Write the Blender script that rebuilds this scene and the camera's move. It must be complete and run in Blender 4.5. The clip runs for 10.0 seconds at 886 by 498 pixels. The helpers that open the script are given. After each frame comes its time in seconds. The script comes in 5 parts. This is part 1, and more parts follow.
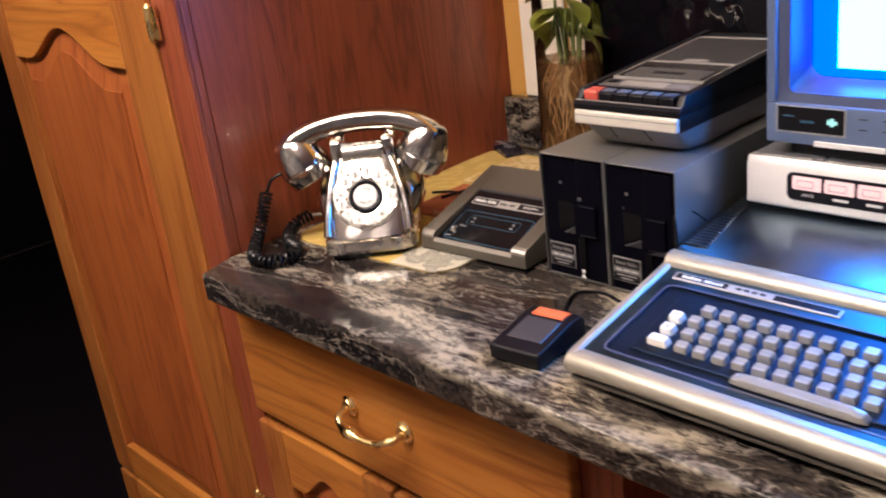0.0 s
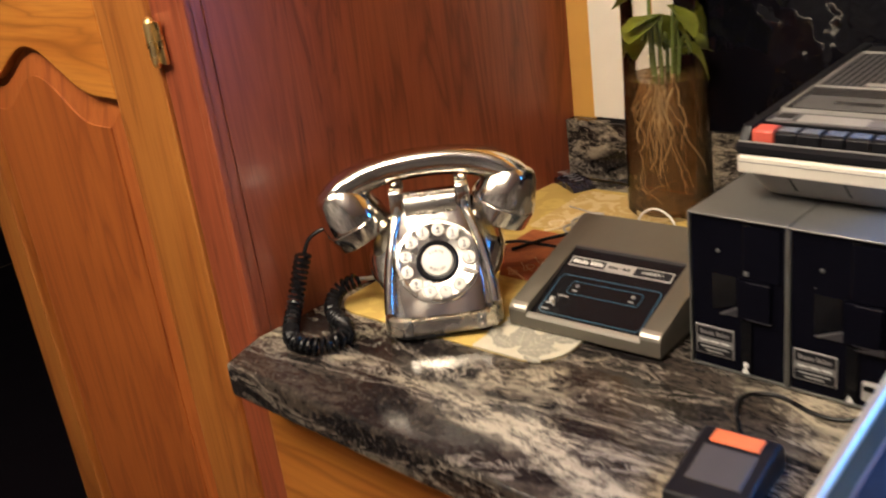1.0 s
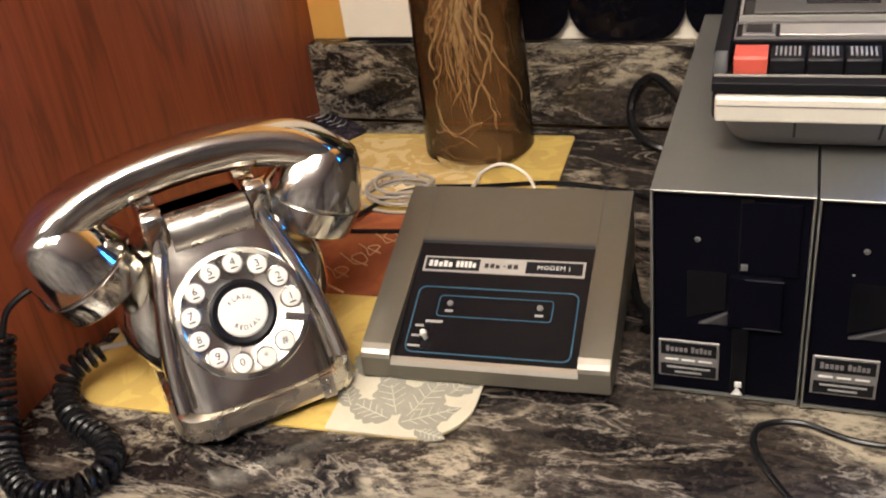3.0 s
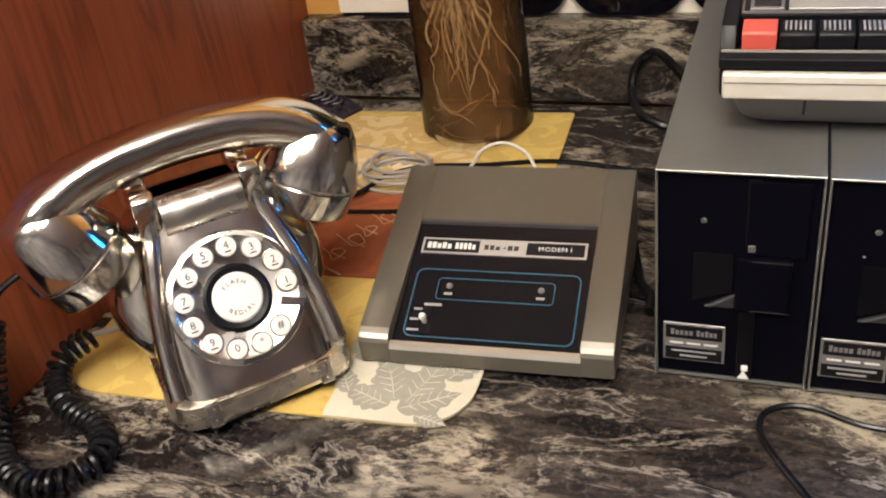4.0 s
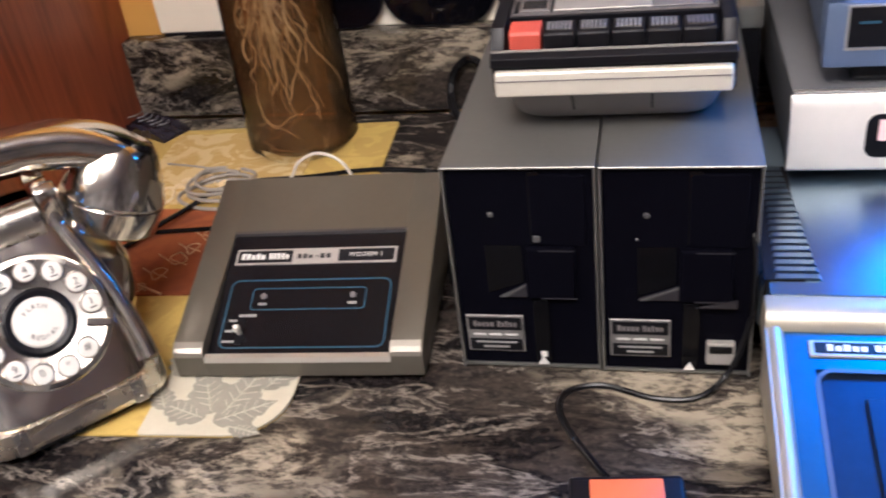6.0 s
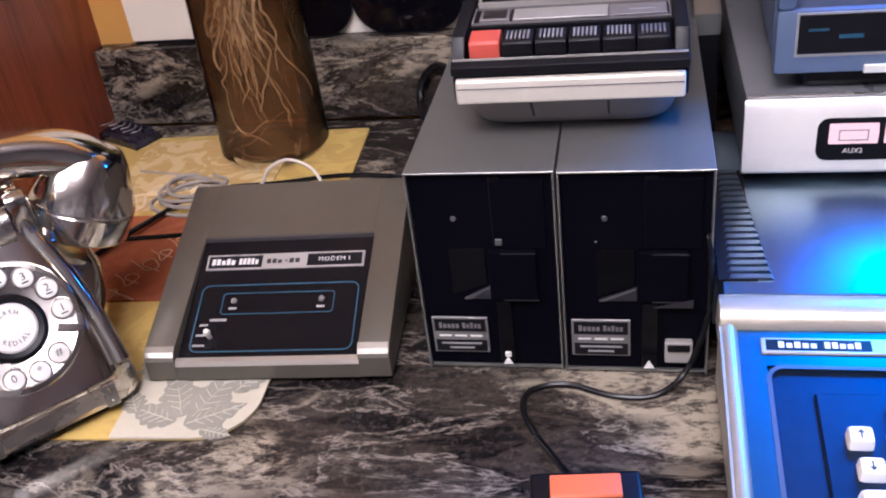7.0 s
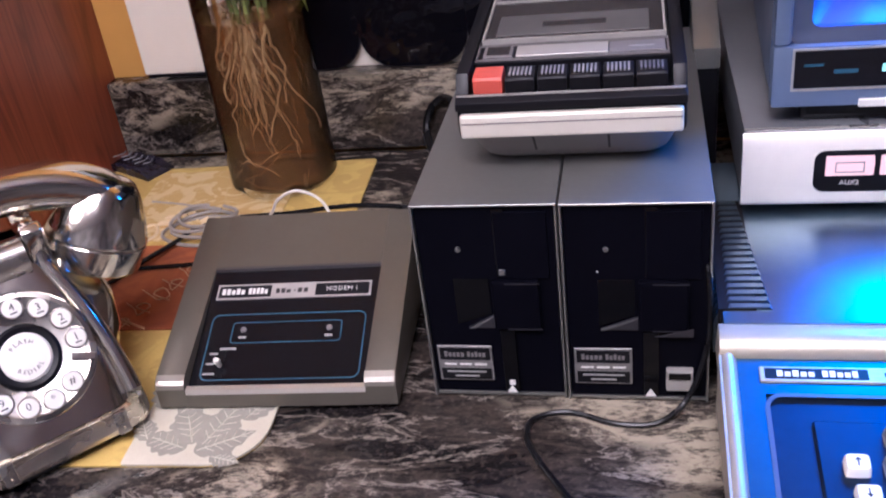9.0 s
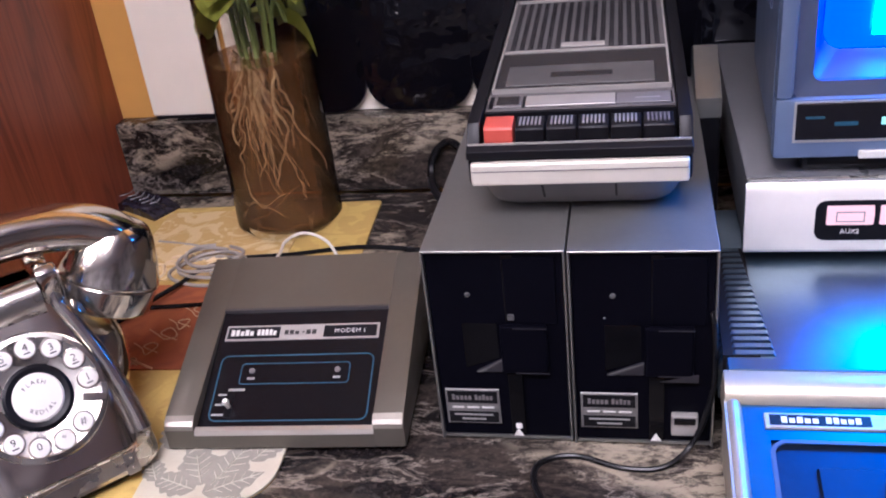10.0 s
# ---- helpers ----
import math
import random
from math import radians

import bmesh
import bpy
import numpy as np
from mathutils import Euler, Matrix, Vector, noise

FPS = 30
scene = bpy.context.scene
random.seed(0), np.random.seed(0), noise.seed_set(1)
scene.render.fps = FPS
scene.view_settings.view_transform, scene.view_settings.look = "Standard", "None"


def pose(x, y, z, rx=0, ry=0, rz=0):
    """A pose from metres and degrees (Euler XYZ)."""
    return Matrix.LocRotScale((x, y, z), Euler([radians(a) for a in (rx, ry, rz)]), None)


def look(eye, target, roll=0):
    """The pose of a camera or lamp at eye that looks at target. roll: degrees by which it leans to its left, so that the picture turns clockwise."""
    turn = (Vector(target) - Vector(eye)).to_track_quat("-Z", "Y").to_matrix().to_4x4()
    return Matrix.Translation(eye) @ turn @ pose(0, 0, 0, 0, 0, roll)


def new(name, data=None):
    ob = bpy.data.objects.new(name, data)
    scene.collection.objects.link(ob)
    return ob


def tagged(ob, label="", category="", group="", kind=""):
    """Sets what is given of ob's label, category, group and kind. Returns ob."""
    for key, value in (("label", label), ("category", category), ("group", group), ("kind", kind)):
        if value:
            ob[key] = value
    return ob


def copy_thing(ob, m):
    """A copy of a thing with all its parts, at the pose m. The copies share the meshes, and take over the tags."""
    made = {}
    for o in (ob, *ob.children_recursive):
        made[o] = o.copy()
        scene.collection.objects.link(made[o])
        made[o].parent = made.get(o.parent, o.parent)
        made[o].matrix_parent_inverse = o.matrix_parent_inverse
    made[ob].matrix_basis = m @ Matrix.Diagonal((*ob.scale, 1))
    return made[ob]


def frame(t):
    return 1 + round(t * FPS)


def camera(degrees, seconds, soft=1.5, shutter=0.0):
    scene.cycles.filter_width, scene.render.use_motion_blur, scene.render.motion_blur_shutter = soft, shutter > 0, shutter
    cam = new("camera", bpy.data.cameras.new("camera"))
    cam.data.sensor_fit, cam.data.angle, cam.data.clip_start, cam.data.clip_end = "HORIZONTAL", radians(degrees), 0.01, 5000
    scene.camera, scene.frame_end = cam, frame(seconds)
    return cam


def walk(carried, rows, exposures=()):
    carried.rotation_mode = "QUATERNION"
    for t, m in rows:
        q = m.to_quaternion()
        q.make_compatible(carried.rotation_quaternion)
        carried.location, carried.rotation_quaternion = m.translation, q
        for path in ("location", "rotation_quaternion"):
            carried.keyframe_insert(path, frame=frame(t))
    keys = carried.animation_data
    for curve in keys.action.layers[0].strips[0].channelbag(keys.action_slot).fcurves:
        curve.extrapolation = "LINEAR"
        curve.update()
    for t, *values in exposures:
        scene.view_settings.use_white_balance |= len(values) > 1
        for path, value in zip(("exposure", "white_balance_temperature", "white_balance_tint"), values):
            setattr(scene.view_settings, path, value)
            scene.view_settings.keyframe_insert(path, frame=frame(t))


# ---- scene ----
cam = camera(49.7, 10.0, 2.0, 0.4)
PATH = [
    (0, (1.122, -1.153, 1.345), (-0.275, 0.08, 0.619), -7.4),
    (0.5, (0.967, -1.163, 1.347), (-0.364, 0.134, 0.605), -6.8),
    (1, (0.828, -1.056, 1.342), (-0.506, 0.234, 0.596), -7.7),
    (1.5, (0.659, -0.963, 1.337), (-0.556, 0.359, 0.456), -8.2),
    (1.7, (0.606, -0.935, 1.330), (-0.498, 0.459, 0.414), -9.2),
    (1.8, (0.576, -0.926, 1.329), (-0.430, 0.524, 0.390), -9.3),
    (2, (0.522, -0.91, 1.326), (-0.321, 0.625, 0.358), -8.5),
    (2.5, (0.502, -0.886, 1.318), (-0.2, 0.699, 0.32), -7.5),
    (3, (0.508, -0.864, 1.309), (-0.159, 0.711, 0.272), -7.9),
    (4.5, (0.499, -0.85, 1.304), (-0.153, 0.7, 0.221), -8.1),
    (5, (0.506, -0.849, 1.303), (-0.131, 0.708, 0.223), -8.0),
    (5.5, (0.528, -0.847, 1.304), (-0.058, 0.733, 0.226), -8.7),
    (6, (0.556, -0.853, 1.3), (0.122, 0.774, 0.221), -7.7),
    (6.2, (0.562, -0.856, 1.303), (0.169, 0.778, 0.219), -7.3),
    (7.5, (0.569, -0.866, 1.306), (0.172, 0.777, 0.236), -7.5),
    (8, (0.567, -0.869, 1.305), (0.17, 0.774, 0.236), -7.3),
    (8.5, (0.568, -0.869, 1.308), (0.163, 0.773, 0.241), -7.3),
    (9, (0.573, -0.872, 1.315), (0.162, 0.794, 0.287), -7.7),
    (9.5, (0.57, -0.878, 1.322), (0.167, 0.816, 0.339), -7.5),
    (10, (0.565, -0.88, 1.326), (0.169, 0.827, 0.362), -6.8),
]
walk(cam, [(t, look(eye, target, roll)) for t, eye, target, roll in PATH],
     [(0, 0.02, 5600, 20), (1.2, 0.02, 5950, 10), (2.5, 0.15, 5550, 10), (5.5, 0.02, 5250, 13), (7.3, -0.06, 4800, 27), (10, -0.05, 4750, 29)])

# ---- light ----
world = bpy.data.worlds.new("world")
world.use_nodes = True
scene.world = world
world.node_tree.nodes["Background"].inputs[0].default_value = (0.5, 0.32, 0.18, 1)
world.node_tree.nodes["Background"].inputs[1].default_value = 0.02


def area_lamp(name, eye, target, sx, sy, watts, colour):
    data = bpy.data.lights.new(name, "AREA")
    data.shape, data.size, data.size_y, data.energy, data.color = "RECTANGLE", sx, sy, watts, colour
    ob = new(name, data)
    ob.matrix_world = look(eye, target)
    return ob


area_lamp("ceiling_lamp_light", (0.52, -1.20, 2.205), (0.50, -1.00, 0.9), 0.60, 0.42, 23, (1.0, 0.80, 0.58))
# Weak second lamp, unseen, added to brighten the tall cabinet front.
area_lamp("ceiling_lamp_light", (-0.42, -1.50, 2.205), (-0.30, -1.25, 0.9), 0.60, 0.42, 9, (1.0, 0.80, 0.58))

# ---- materials ----


def nodes_of(name):
    m = bpy.data.materials.new(name)
    m.use_nodes = True
    t = m.node_tree
    return m, t, t.nodes["Principled BSDF"]


def link(t, a, b):
    t.links.new(a, b)


def mapping(t, scale=(1, 1, 1), rot=(0, 0, 0), coord="Object"):
    tc = t.nodes.new("ShaderNodeTexCoord")
    mp = t.nodes.new("ShaderNodeMapping")
    mp.inputs["Scale"].default_value = scale
    mp.inputs["Rotation"].default_value = rot
    link(t, tc.outputs[coord], mp.inputs[0])
    return mp.outputs[0]


def noise_tex(t, vec, scale, detail=4, rough=0.55, dist=0.0):
    n = t.nodes.new("ShaderNodeTexNoise")
    n.inputs["Scale"].default_value = scale
    n.inputs["Detail"].default_value = detail
    n.inputs["Roughness"].default_value = rough
    n.inputs["Distortion"].default_value = dist
    if vec is not None:
        link(t, vec, n.inputs["Vector"])
    return n.outputs["Fac"]


def ramp(t, fac, stops):
    r = t.nodes.new("ShaderNodeValToRGB")
    e = r.color_ramp.elements
    while len(e) < len(stops):
        e.new(0.5)
    for el, (p, c) in zip(e, stops):
        el.position, el.color = p, (*c, 1) if len(c) == 3 else c
    link(t, fac, r.inputs[0])
    return r.outputs[0]


def mixc(t, fac, a, b, mode="MIX"):
    n = t.nodes.new("ShaderNodeMix")
    n.data_type, n.blend_type = "RGBA", mode
    for sock, v in ((n.inputs[0], fac), (n.inputs[6], a), (n.inputs[7], b)):
        if isinstance(v, (int, float)):
            sock.default_value = v
        elif isinstance(v, tuple):
            sock.default_value = (*v, 1)
        else:
            link(t, v, sock)
    return n.outputs[2]


def add_bump(t, p, height, strength, distance=0.001):
    b = t.nodes.new("ShaderNodeBump")
    b.inputs["Strength"].default_value, b.inputs["Distance"].default_value = strength, distance
    link(t, height, b.inputs["Height"])
    link(t, b.outputs[0], p.inputs["Normal"])


def plain(name, colour, rough=0.5, metal=0.0, vary=0.12, scale=60, bump=0.0, coat=0.0, spec=0.5):
    """A painted, plastic or metal surface with grain and smudges."""
    m, t, p = nodes_of(name)
    vec = mapping(t)
    fine = noise_tex(t, vec, scale, 5)
    wide = noise_tex(t, vec, scale / 9, 3)
    dark = tuple(c * (1 - vary) for c in colour)
    light = tuple(min(1, c * (1 + vary)) for c in colour)
    c1 = ramp(t, wide, [(0.3, dark), (0.7, light)])
    c2 = mixc(t, 0.25, c1, ramp(t, fine, [(0.35, dark), (0.65, light)]))
    link(t, c2, p.inputs["Base Color"])
    link(t, ramp(t, wide, [(0.3, (rough * 0.85,) * 3), (0.7, (min(1, rough * 1.15),) * 3)]), p.inputs["Roughness"])
    p.inputs["Metallic"].default_value = metal
    p.inputs["Coat Weight"].default_value = coat
    p.inputs["Specular IOR Level"].default_value = spec
    if bump:
        add_bump(t, p, fine, bump, 0.0006)
    return m


def oak(name, light, mid, dark, axis, rough=0.35, coat=0.25, wide=1.0):
    """Stained oak: cathedral bands and fine pores along the axis."""
    m, t, p = nodes_of(name)
    st = [7.0, 7.0, 7.0]
    st[axis] = 0.6
    vec = mapping(t, tuple(st))
    band = noise_tex(t, vec, 1.7 * wide, 3, 0.5, 1.6)
    w = t.nodes.new("ShaderNodeMath")
    w.operation = "MULTIPLY"
    w.inputs[1].default_value = 5.0
    link(t, band, w.inputs[0])
    fr = t.nodes.new("ShaderNodeMath")
    fr.operation = "PINGPONG"
    fr.inputs[1].default_value = 0.5
    link(t, w.outputs[0], fr.inputs[0])
    rings = ramp(t, fr.outputs[0], [(0.0, dark), (0.12, mid), (0.5, light)])
    sp = [260.0, 260.0, 260.0]
    sp[axis] = 7.0
    pores = noise_tex(t, mapping(t, tuple(sp)), 1.0, 3, 0.6)
    col = mixc(t, ramp(t, pores, [(0.36, (0.42,) * 3), (0.52, (0.0,) * 3)]), rings, dark)
    stain = noise_tex(t, mapping(t), 3.5, 3)
    col = mixc(t, ramp(t, stain, [(0.35, (0.0,) * 3), (0.75, (0.45,) * 3)]), col, mid)
    link(t, col, p.inputs["Base Color"])
    p.inputs["Roughness"].default_value = rough
    p.inputs["Coat Weight"].default_value = coat
    p.inputs["Coat Roughness"].default_value = 0.2
    add_bump(t, p, pores, 0.25, 0.0006)
    return m


def granite():
    """Polished dark granite: black and brown-grey flow, cream blotches and wandering pale veins."""
    m, t, p = nodes_of("granite")
    vec = mapping(t, (0.62, 1.55, 1.55), (0, 0, radians(-9)))
    warp = t.nodes.new("ShaderNodeTexNoise")
    warp.inputs["Scale"].default_value, warp.inputs["Detail"].default_value = 5.0, 4
    link(t, vec, warp.inputs["Vector"])
    mx = t.nodes.new("ShaderNodeVectorMath")
    mx.operation = "MULTIPLY_ADD"
    mx.inputs[1].default_value = (0.20, 0.20, 0.20)
    link(t, warp.outputs["Color"], mx.inputs[0])
    link(t, vec, mx.inputs[2])
    flow = noise_tex(t, mx.outputs[0], 10.0, 10, 0.68, 0.3)
    ground = ramp(t, flow, [(0.32, (0.004, 0.004, 0.005)), (0.45, (0.012, 0.010, 0.010)), (0.52, (0.048, 0.039, 0.032)), (0.57, (0.018, 0.015, 0.014)), (0.66, (0.075, 0.062, 0.051))])
    # pale veins along the flow
    band = noise_tex(t, mx.outputs[0], 7.0, 9, 0.68, 0.5)
    vein = ramp(t, band, [(0.468, (0,) * 3), (0.485, (0.80,) * 3), (0.492, (0.25,) * 3), (0.508, (0,) * 3), (0.590, (0,) * 3), (0.604, (0.75,) * 3), (0.618, (0,) * 3)])
    c = mixc(t, vein, ground, (0.30, 0.265, 0.22))
    # cream blotches gathered in zones
    blot = noise_tex(t, mx.outputs[0], 17.0, 12, 0.80, 0.2)
    zone = noise_tex(t, mx.outputs[0], 5.0, 4, 0.55, 0.3)
    mul = t.nodes.new("ShaderNodeMath")
    mul.operation = "MULTIPLY"
    link(t, ramp(t, blot, [(0.47, (0,) * 3), (0.54, (0.95,) * 3)]), mul.inputs[0])
    link(t, ramp(t, zone, [(0.455, (0,) * 3), (0.53, (1,) * 3)]), mul.inputs[1])
    c = mixc(t, mul.outputs[0], c, (0.36, 0.315, 0.235))
    # dark and brown crystals
    c = mixc(t, ramp(t, noise_tex(t, mapping(t, (0.7, 1.3, 1.3)), 95, 6, 0.70), [(0.50, (0.0,) * 3), (0.60, (0.72,) * 3)]), c, (0.012, 0.010, 0.011))
    speck = noise_tex(t, mapping(t), 190, 4, 0.7)
    c = mixc(t, ramp(t, speck, [(0.52, (0.0,) * 3), (0.70, (0.30,) * 3)]), c, (0.17, 0.14, 0.11))
    link(t, c, p.inputs["Base Color"])
    p.inputs["Roughness"].default_value = 0.15
    p.inputs["Specular IOR Level"].default_value = 0.28
    add_bump(t, p, speck, 0.04, 0.0004)
    return m


def emit(name, colour, strength):
    m, t, p = nodes_of(name)
    p.inputs["Base Color"].default_value = (0.02, 0.02, 0.02, 1)
    p.inputs["Roughness"].default_value = 0.12
    p.inputs["Emission Color"].default_value = (*colour, 1)
    p.inputs["Emission Strength"].default_value = strength
    return m


def clear_glass(name, tint, gloss=0.04, murk=0.0, murk_colour=(0, 0, 0)):
    """Clear sheet: lets light through tinted, with a Fresnel gloss."""
    m = bpy.data.materials.new(name)
    m.use_nodes = True
    t = m.node_tree
    t.nodes.clear()
    out = t.nodes.new("ShaderNodeOutputMaterial")
    tr = t.nodes.new("ShaderNodeBsdfTransparent")
    tr.inputs[0].default_value = (*tint, 1)
    gl = t.nodes.new("ShaderNodeBsdfGlossy")
    gl.inputs["Roughness"].default_value = gloss
    fr = t.nodes.new("ShaderNodeFresnel")
    fr.inputs[0].default_value = 1.4
    mx = t.nodes.new("ShaderNodeMixShader")
    link(t, fr.outputs[0], mx.inputs[0])
    body = tr.outputs[0]
    if murk:
        df = t.nodes.new("ShaderNodeBsdfDiffuse")
        df.inputs[0].default_value = (*murk_colour, 1)
        mm = t.nodes.new("ShaderNodeMixShader")
        cloud = noise_tex(t, mapping(t), 30, 4)
        link(t, ramp(t, cloud, [(0.35, (murk * 0.5,) * 3), (0.65, (murk * 1.5,) * 3)]), mm.inputs[0])
        link(t, body, mm.inputs[1])
        link(t, df.outputs[0], mm.inputs[2])
        body = mm.outputs[0]
    link(t, body, mx.inputs[1])
    link(t, gl.outputs[0], mx.inputs[2])
    link(t, mx.outputs[0], out.inputs[0])
    return m


def patterned(name, ground, figure, scale, lo, hi, dist=2.5):
    """Printed cloth with a leafy figure."""
    m, t, p = nodes_of(name)
    n = noise_tex(t, mapping(t), scale, 2, 0.4, dist)
    v = t.nodes.new("ShaderNodeTexVoronoi")
    v.feature = "DISTANCE_TO_EDGE"
    v.inputs["Scale"].default_value = scale * 1.4
    link(t, mapping(t), v.inputs["Vector"])
    c = mixc(t, ramp(t, n, [(lo, (0,) * 3), (hi, (1,) * 3)]), ground, figure)
    c = mixc(t, ramp(t, v.outputs["Distance"], [(0.0, (0.45,) * 3), (0.05, (0,) * 3)]), c, figure)
    weave = noise_tex(t, mapping(t), 900, 2)
    link(t, mixc(t, ramp(t, weave, [(0.35, (0.16,) * 3), (0.65, (0,) * 3)]), c, tuple(x * 0.5 for x in ground)), p.inputs["Base Color"])
    p.inputs["Roughness"].default_value = 0.85
    add_bump(t, p, weave, 0.2, 0.0004)
    return m


def chrome_mat(name, colour, rough):
    m, t, p = nodes_of(name)
    vec = mapping(t)
    smudge = noise_tex(t, vec, 40, 4)
    link(t, ramp(t, smudge, [(0.35, (rough * 0.6,) * 3), (0.7, (rough * 1.7,) * 3)]), p.inputs["Roughness"])
    p.inputs["Base Color"].default_value = (*colour, 1)
    p.inputs["Metallic"].default_value = 1.0
    add_bump(t, p, noise_tex(t, vec, 22, 2), 0.22, 0.004)
    return m


M_OAK_V = oak("oak_vertical", (0.365, 0.145, 0.028), (0.29, 0.099, 0.018), (0.18, 0.053, 0.011), 2)
M_OAK_H = oak("oak_horizontal", (0.50, 0.21, 0.034), (0.41, 0.150, 0.022), (0.26, 0.080, 0.012), 0)
M_OAK_PANEL = oak("oak_panel", (0.34, 0.098, 0.017), (0.27, 0.072, 0.012), (0.18, 0.042, 0.008), 2, 0.46, 0.10)
# Redder, darker version of the oak stain; the side panels' shade is in it.
M_RED = oak("red_stain_shade", (0.270, 0.068, 0.026), (0.215, 0.051, 0.020), (0.125, 0.027, 0.011), 2, 0.42, 0.10, 1.4)
M_GRANITE = granite()
M_OCHRE = plain("ochre_paint", (0.62, 0.34, 0.07), 0.6, 0, 0.08, 40, 0.1)
M_WHITE = plain("white_paint", (0.86, 0.81, 0.69), 0.55, 0, 0.05, 30, 0.05)
# Near-black colour stands in for the lack of light.
M_UNLIT_BLACK = plain("unlit_black", (0.004, 0.003, 0.005), 0.9, 0, 0.2, 20, 0, 0, 0.05)
M_CEIL = plain("ceiling_paint", (0.74, 0.71, 0.65), 0.8, 0, 0.03, 8)
# Unseen walls: strong tone patches added for the chrome to mirror.
M_ROOM = plain("room_mottle", (0.33, 0.335, 0.325), 0.8, 0, 0.8, 20)
M_FLOOR = oak("floor_wood", (0.25, 0.11, 0.04), (0.18, 0.075, 0.025), (0.09, 0.035, 0.012), 0)
M_BLACKGLASS = plain("black_glass", (0.003, 0.003, 0.005), 0.06, 0, 0.1, 20, 0, 0, 0.35)
add_bump(M_BLACKGLASS.node_tree, M_BLACKGLASS.node_tree.nodes["Principled BSDF"], noise_tex(M_BLACKGLASS.node_tree, mapping(M_BLACKGLASS.node_tree), 24, 2, 0.4), 0.22, 0.02)
M_PANELRIM = plain("panel_rim", (0.05, 0.048, 0.05), 0.3, 0, 0.1, 60)
M_RIM = plain("grey_rim", (0.16, 0.15, 0.15), 0.35, 0, 0.1, 60)
M_CHROME = chrome_mat("chrome", (0.75, 0.72, 0.655), 0.12)
M_CHROME_DIAL = chrome_mat("dial_chrome", (0.60, 0.58, 0.53), 0.23)
M_CHROME_BASE = chrome_mat("base_chrome", (0.78, 0.735, 0.64), 0.24)
M_BRASS = chrome_mat("brass", (0.92, 0.66, 0.28), 0.32)
M_BLACK = plain("black_plastic", (0.006, 0.006, 0.008), 0.38, 0, 0.2, 90, 0.08, 0, 0.2)
M_BLACK_SOFT = plain("black_rubber", (0.006, 0.006, 0.007), 0.26, 0, 0.2, 120, 0, 0, 0.3)
M_BUTTON = plain("ivory_plastic", (0.74, 0.72, 0.66), 0.35, 0, 0.05, 60)
M_INK = plain("dark_ink", (0.02, 0.02, 0.02), 0.6)
M_INK_GREY = plain("grey_ink", (0.30, 0.30, 0.29), 0.5)
M_INK_WHITE = plain("white_ink", (0.75, 0.75, 0.72), 0.5)
M_INK_BLUE = plain("blue_ink", (0.022, 0.085, 0.145), 0.5)
M_STAND_FRONT = plain("white_aluminium", (0.84, 0.82, 0.78), 0.34, 0.25, 0.04, 160, 0.03)
M_DECK_GREY = plain("deck_grey", (0.10, 0.098, 0.10), 0.30, 0.1, 0.25, 90, 0.05)
# Silver-grey deck shifted to blue: screen light put into the base colour.
M_DECK = plain("deck_blue_lit", (0.060, 0.115, 0.160), 0.38, 1.0, 0.10, 240, 0.08)
M_LEVER = plain("lever_grey", (0.09, 0.09, 0.09), 0.4)
M_SCROLL = plain("pale_thread", (0.68, 0.55, 0.32), 0.8)
M_SILVER = plain("silver_paint", (0.26, 0.27, 0.29), 0.32, 0.55, 0.06, 160, 0.05)
M_SILVER_LIGHT = plain("bright_aluminium", (0.66, 0.64, 0.60), 0.30, 0.75, 0.05, 160, 0.03)
M_MODEM = plain("modem_bronze", (0.138, 0.127, 0.103), 0.36, 0.5, 0.06, 220, 0.06)
# Paler bronze for bends and lip: the lamp highlight put into the colour.
M_CORNER_GLINT = plain("modem_corner_glint", (0.30, 0.28, 0.24), 0.30, 0.65, 0.05, 220, 0.03)
M_LIP_GLINT = plain("modem_lip_glint", (0.58, 0.56, 0.50), 0.36, 0.7, 0.05, 220, 0.03)
M_PANEL = plain("black_gloss_panel", (0.007, 0.007, 0.009), 0.22, 0, 0.2, 50, 0, 0, 0.3)
M_DRIVE = plain("drive_enamel", (0.27, 0.27, 0.255), 0.36, 0.7, 0.06, 240, 0.1)
M_PLATE_DIM = plain("dim_plate", (0.20, 0.195, 0.19), 0.36, 0.35, 0.15, 70)
M_WEDGE = plain("wedge_grey", (0.022, 0.021, 0.026), 0.4)
# Black front with a trace of blue flare mixed into the colour.
M_DRIVE_FACE = plain("drive_face", (0.0026, 0.0026, 0.0052), 0.36, 0, 0.2, 90, 0, 0, 0.03)
M_DRIVE_GLOSS = plain("drive_gloss", (0.004, 0.004, 0.005), 0.16, 0, 0.2, 40, 0, 0, 0.2)
# Cover grey carries a blue tint for the screen light on it.
M_COMPUTER = plain("computer_blue_lit", (0.16, 0.21, 0.26), 0.33, 1.0, 0.06, 240, 0.08)
# Warmer, paler copy of the computer grey: lamp reflection put into the rolls.
M_ROLL_LIT = plain("computer_roll_lit", (0.46, 0.43, 0.35), 0.42, 0.6, 0.05, 240, 0.04)
# Well coloured blue-grey for the screen light it reflects.
M_WELL = plain("keyboard_well", (0.016, 0.028, 0.056), 0.42, 0.75, 0.25, 120, 0.1, 0, 0.22)
M_KEY = plain("key_grey", (0.27, 0.265, 0.25), 0.28, 0, 0.06, 90)
M_KEY_WHITE = plain("key_white", (0.80, 0.77, 0.68), 0.45, 0, 0.05, 90)
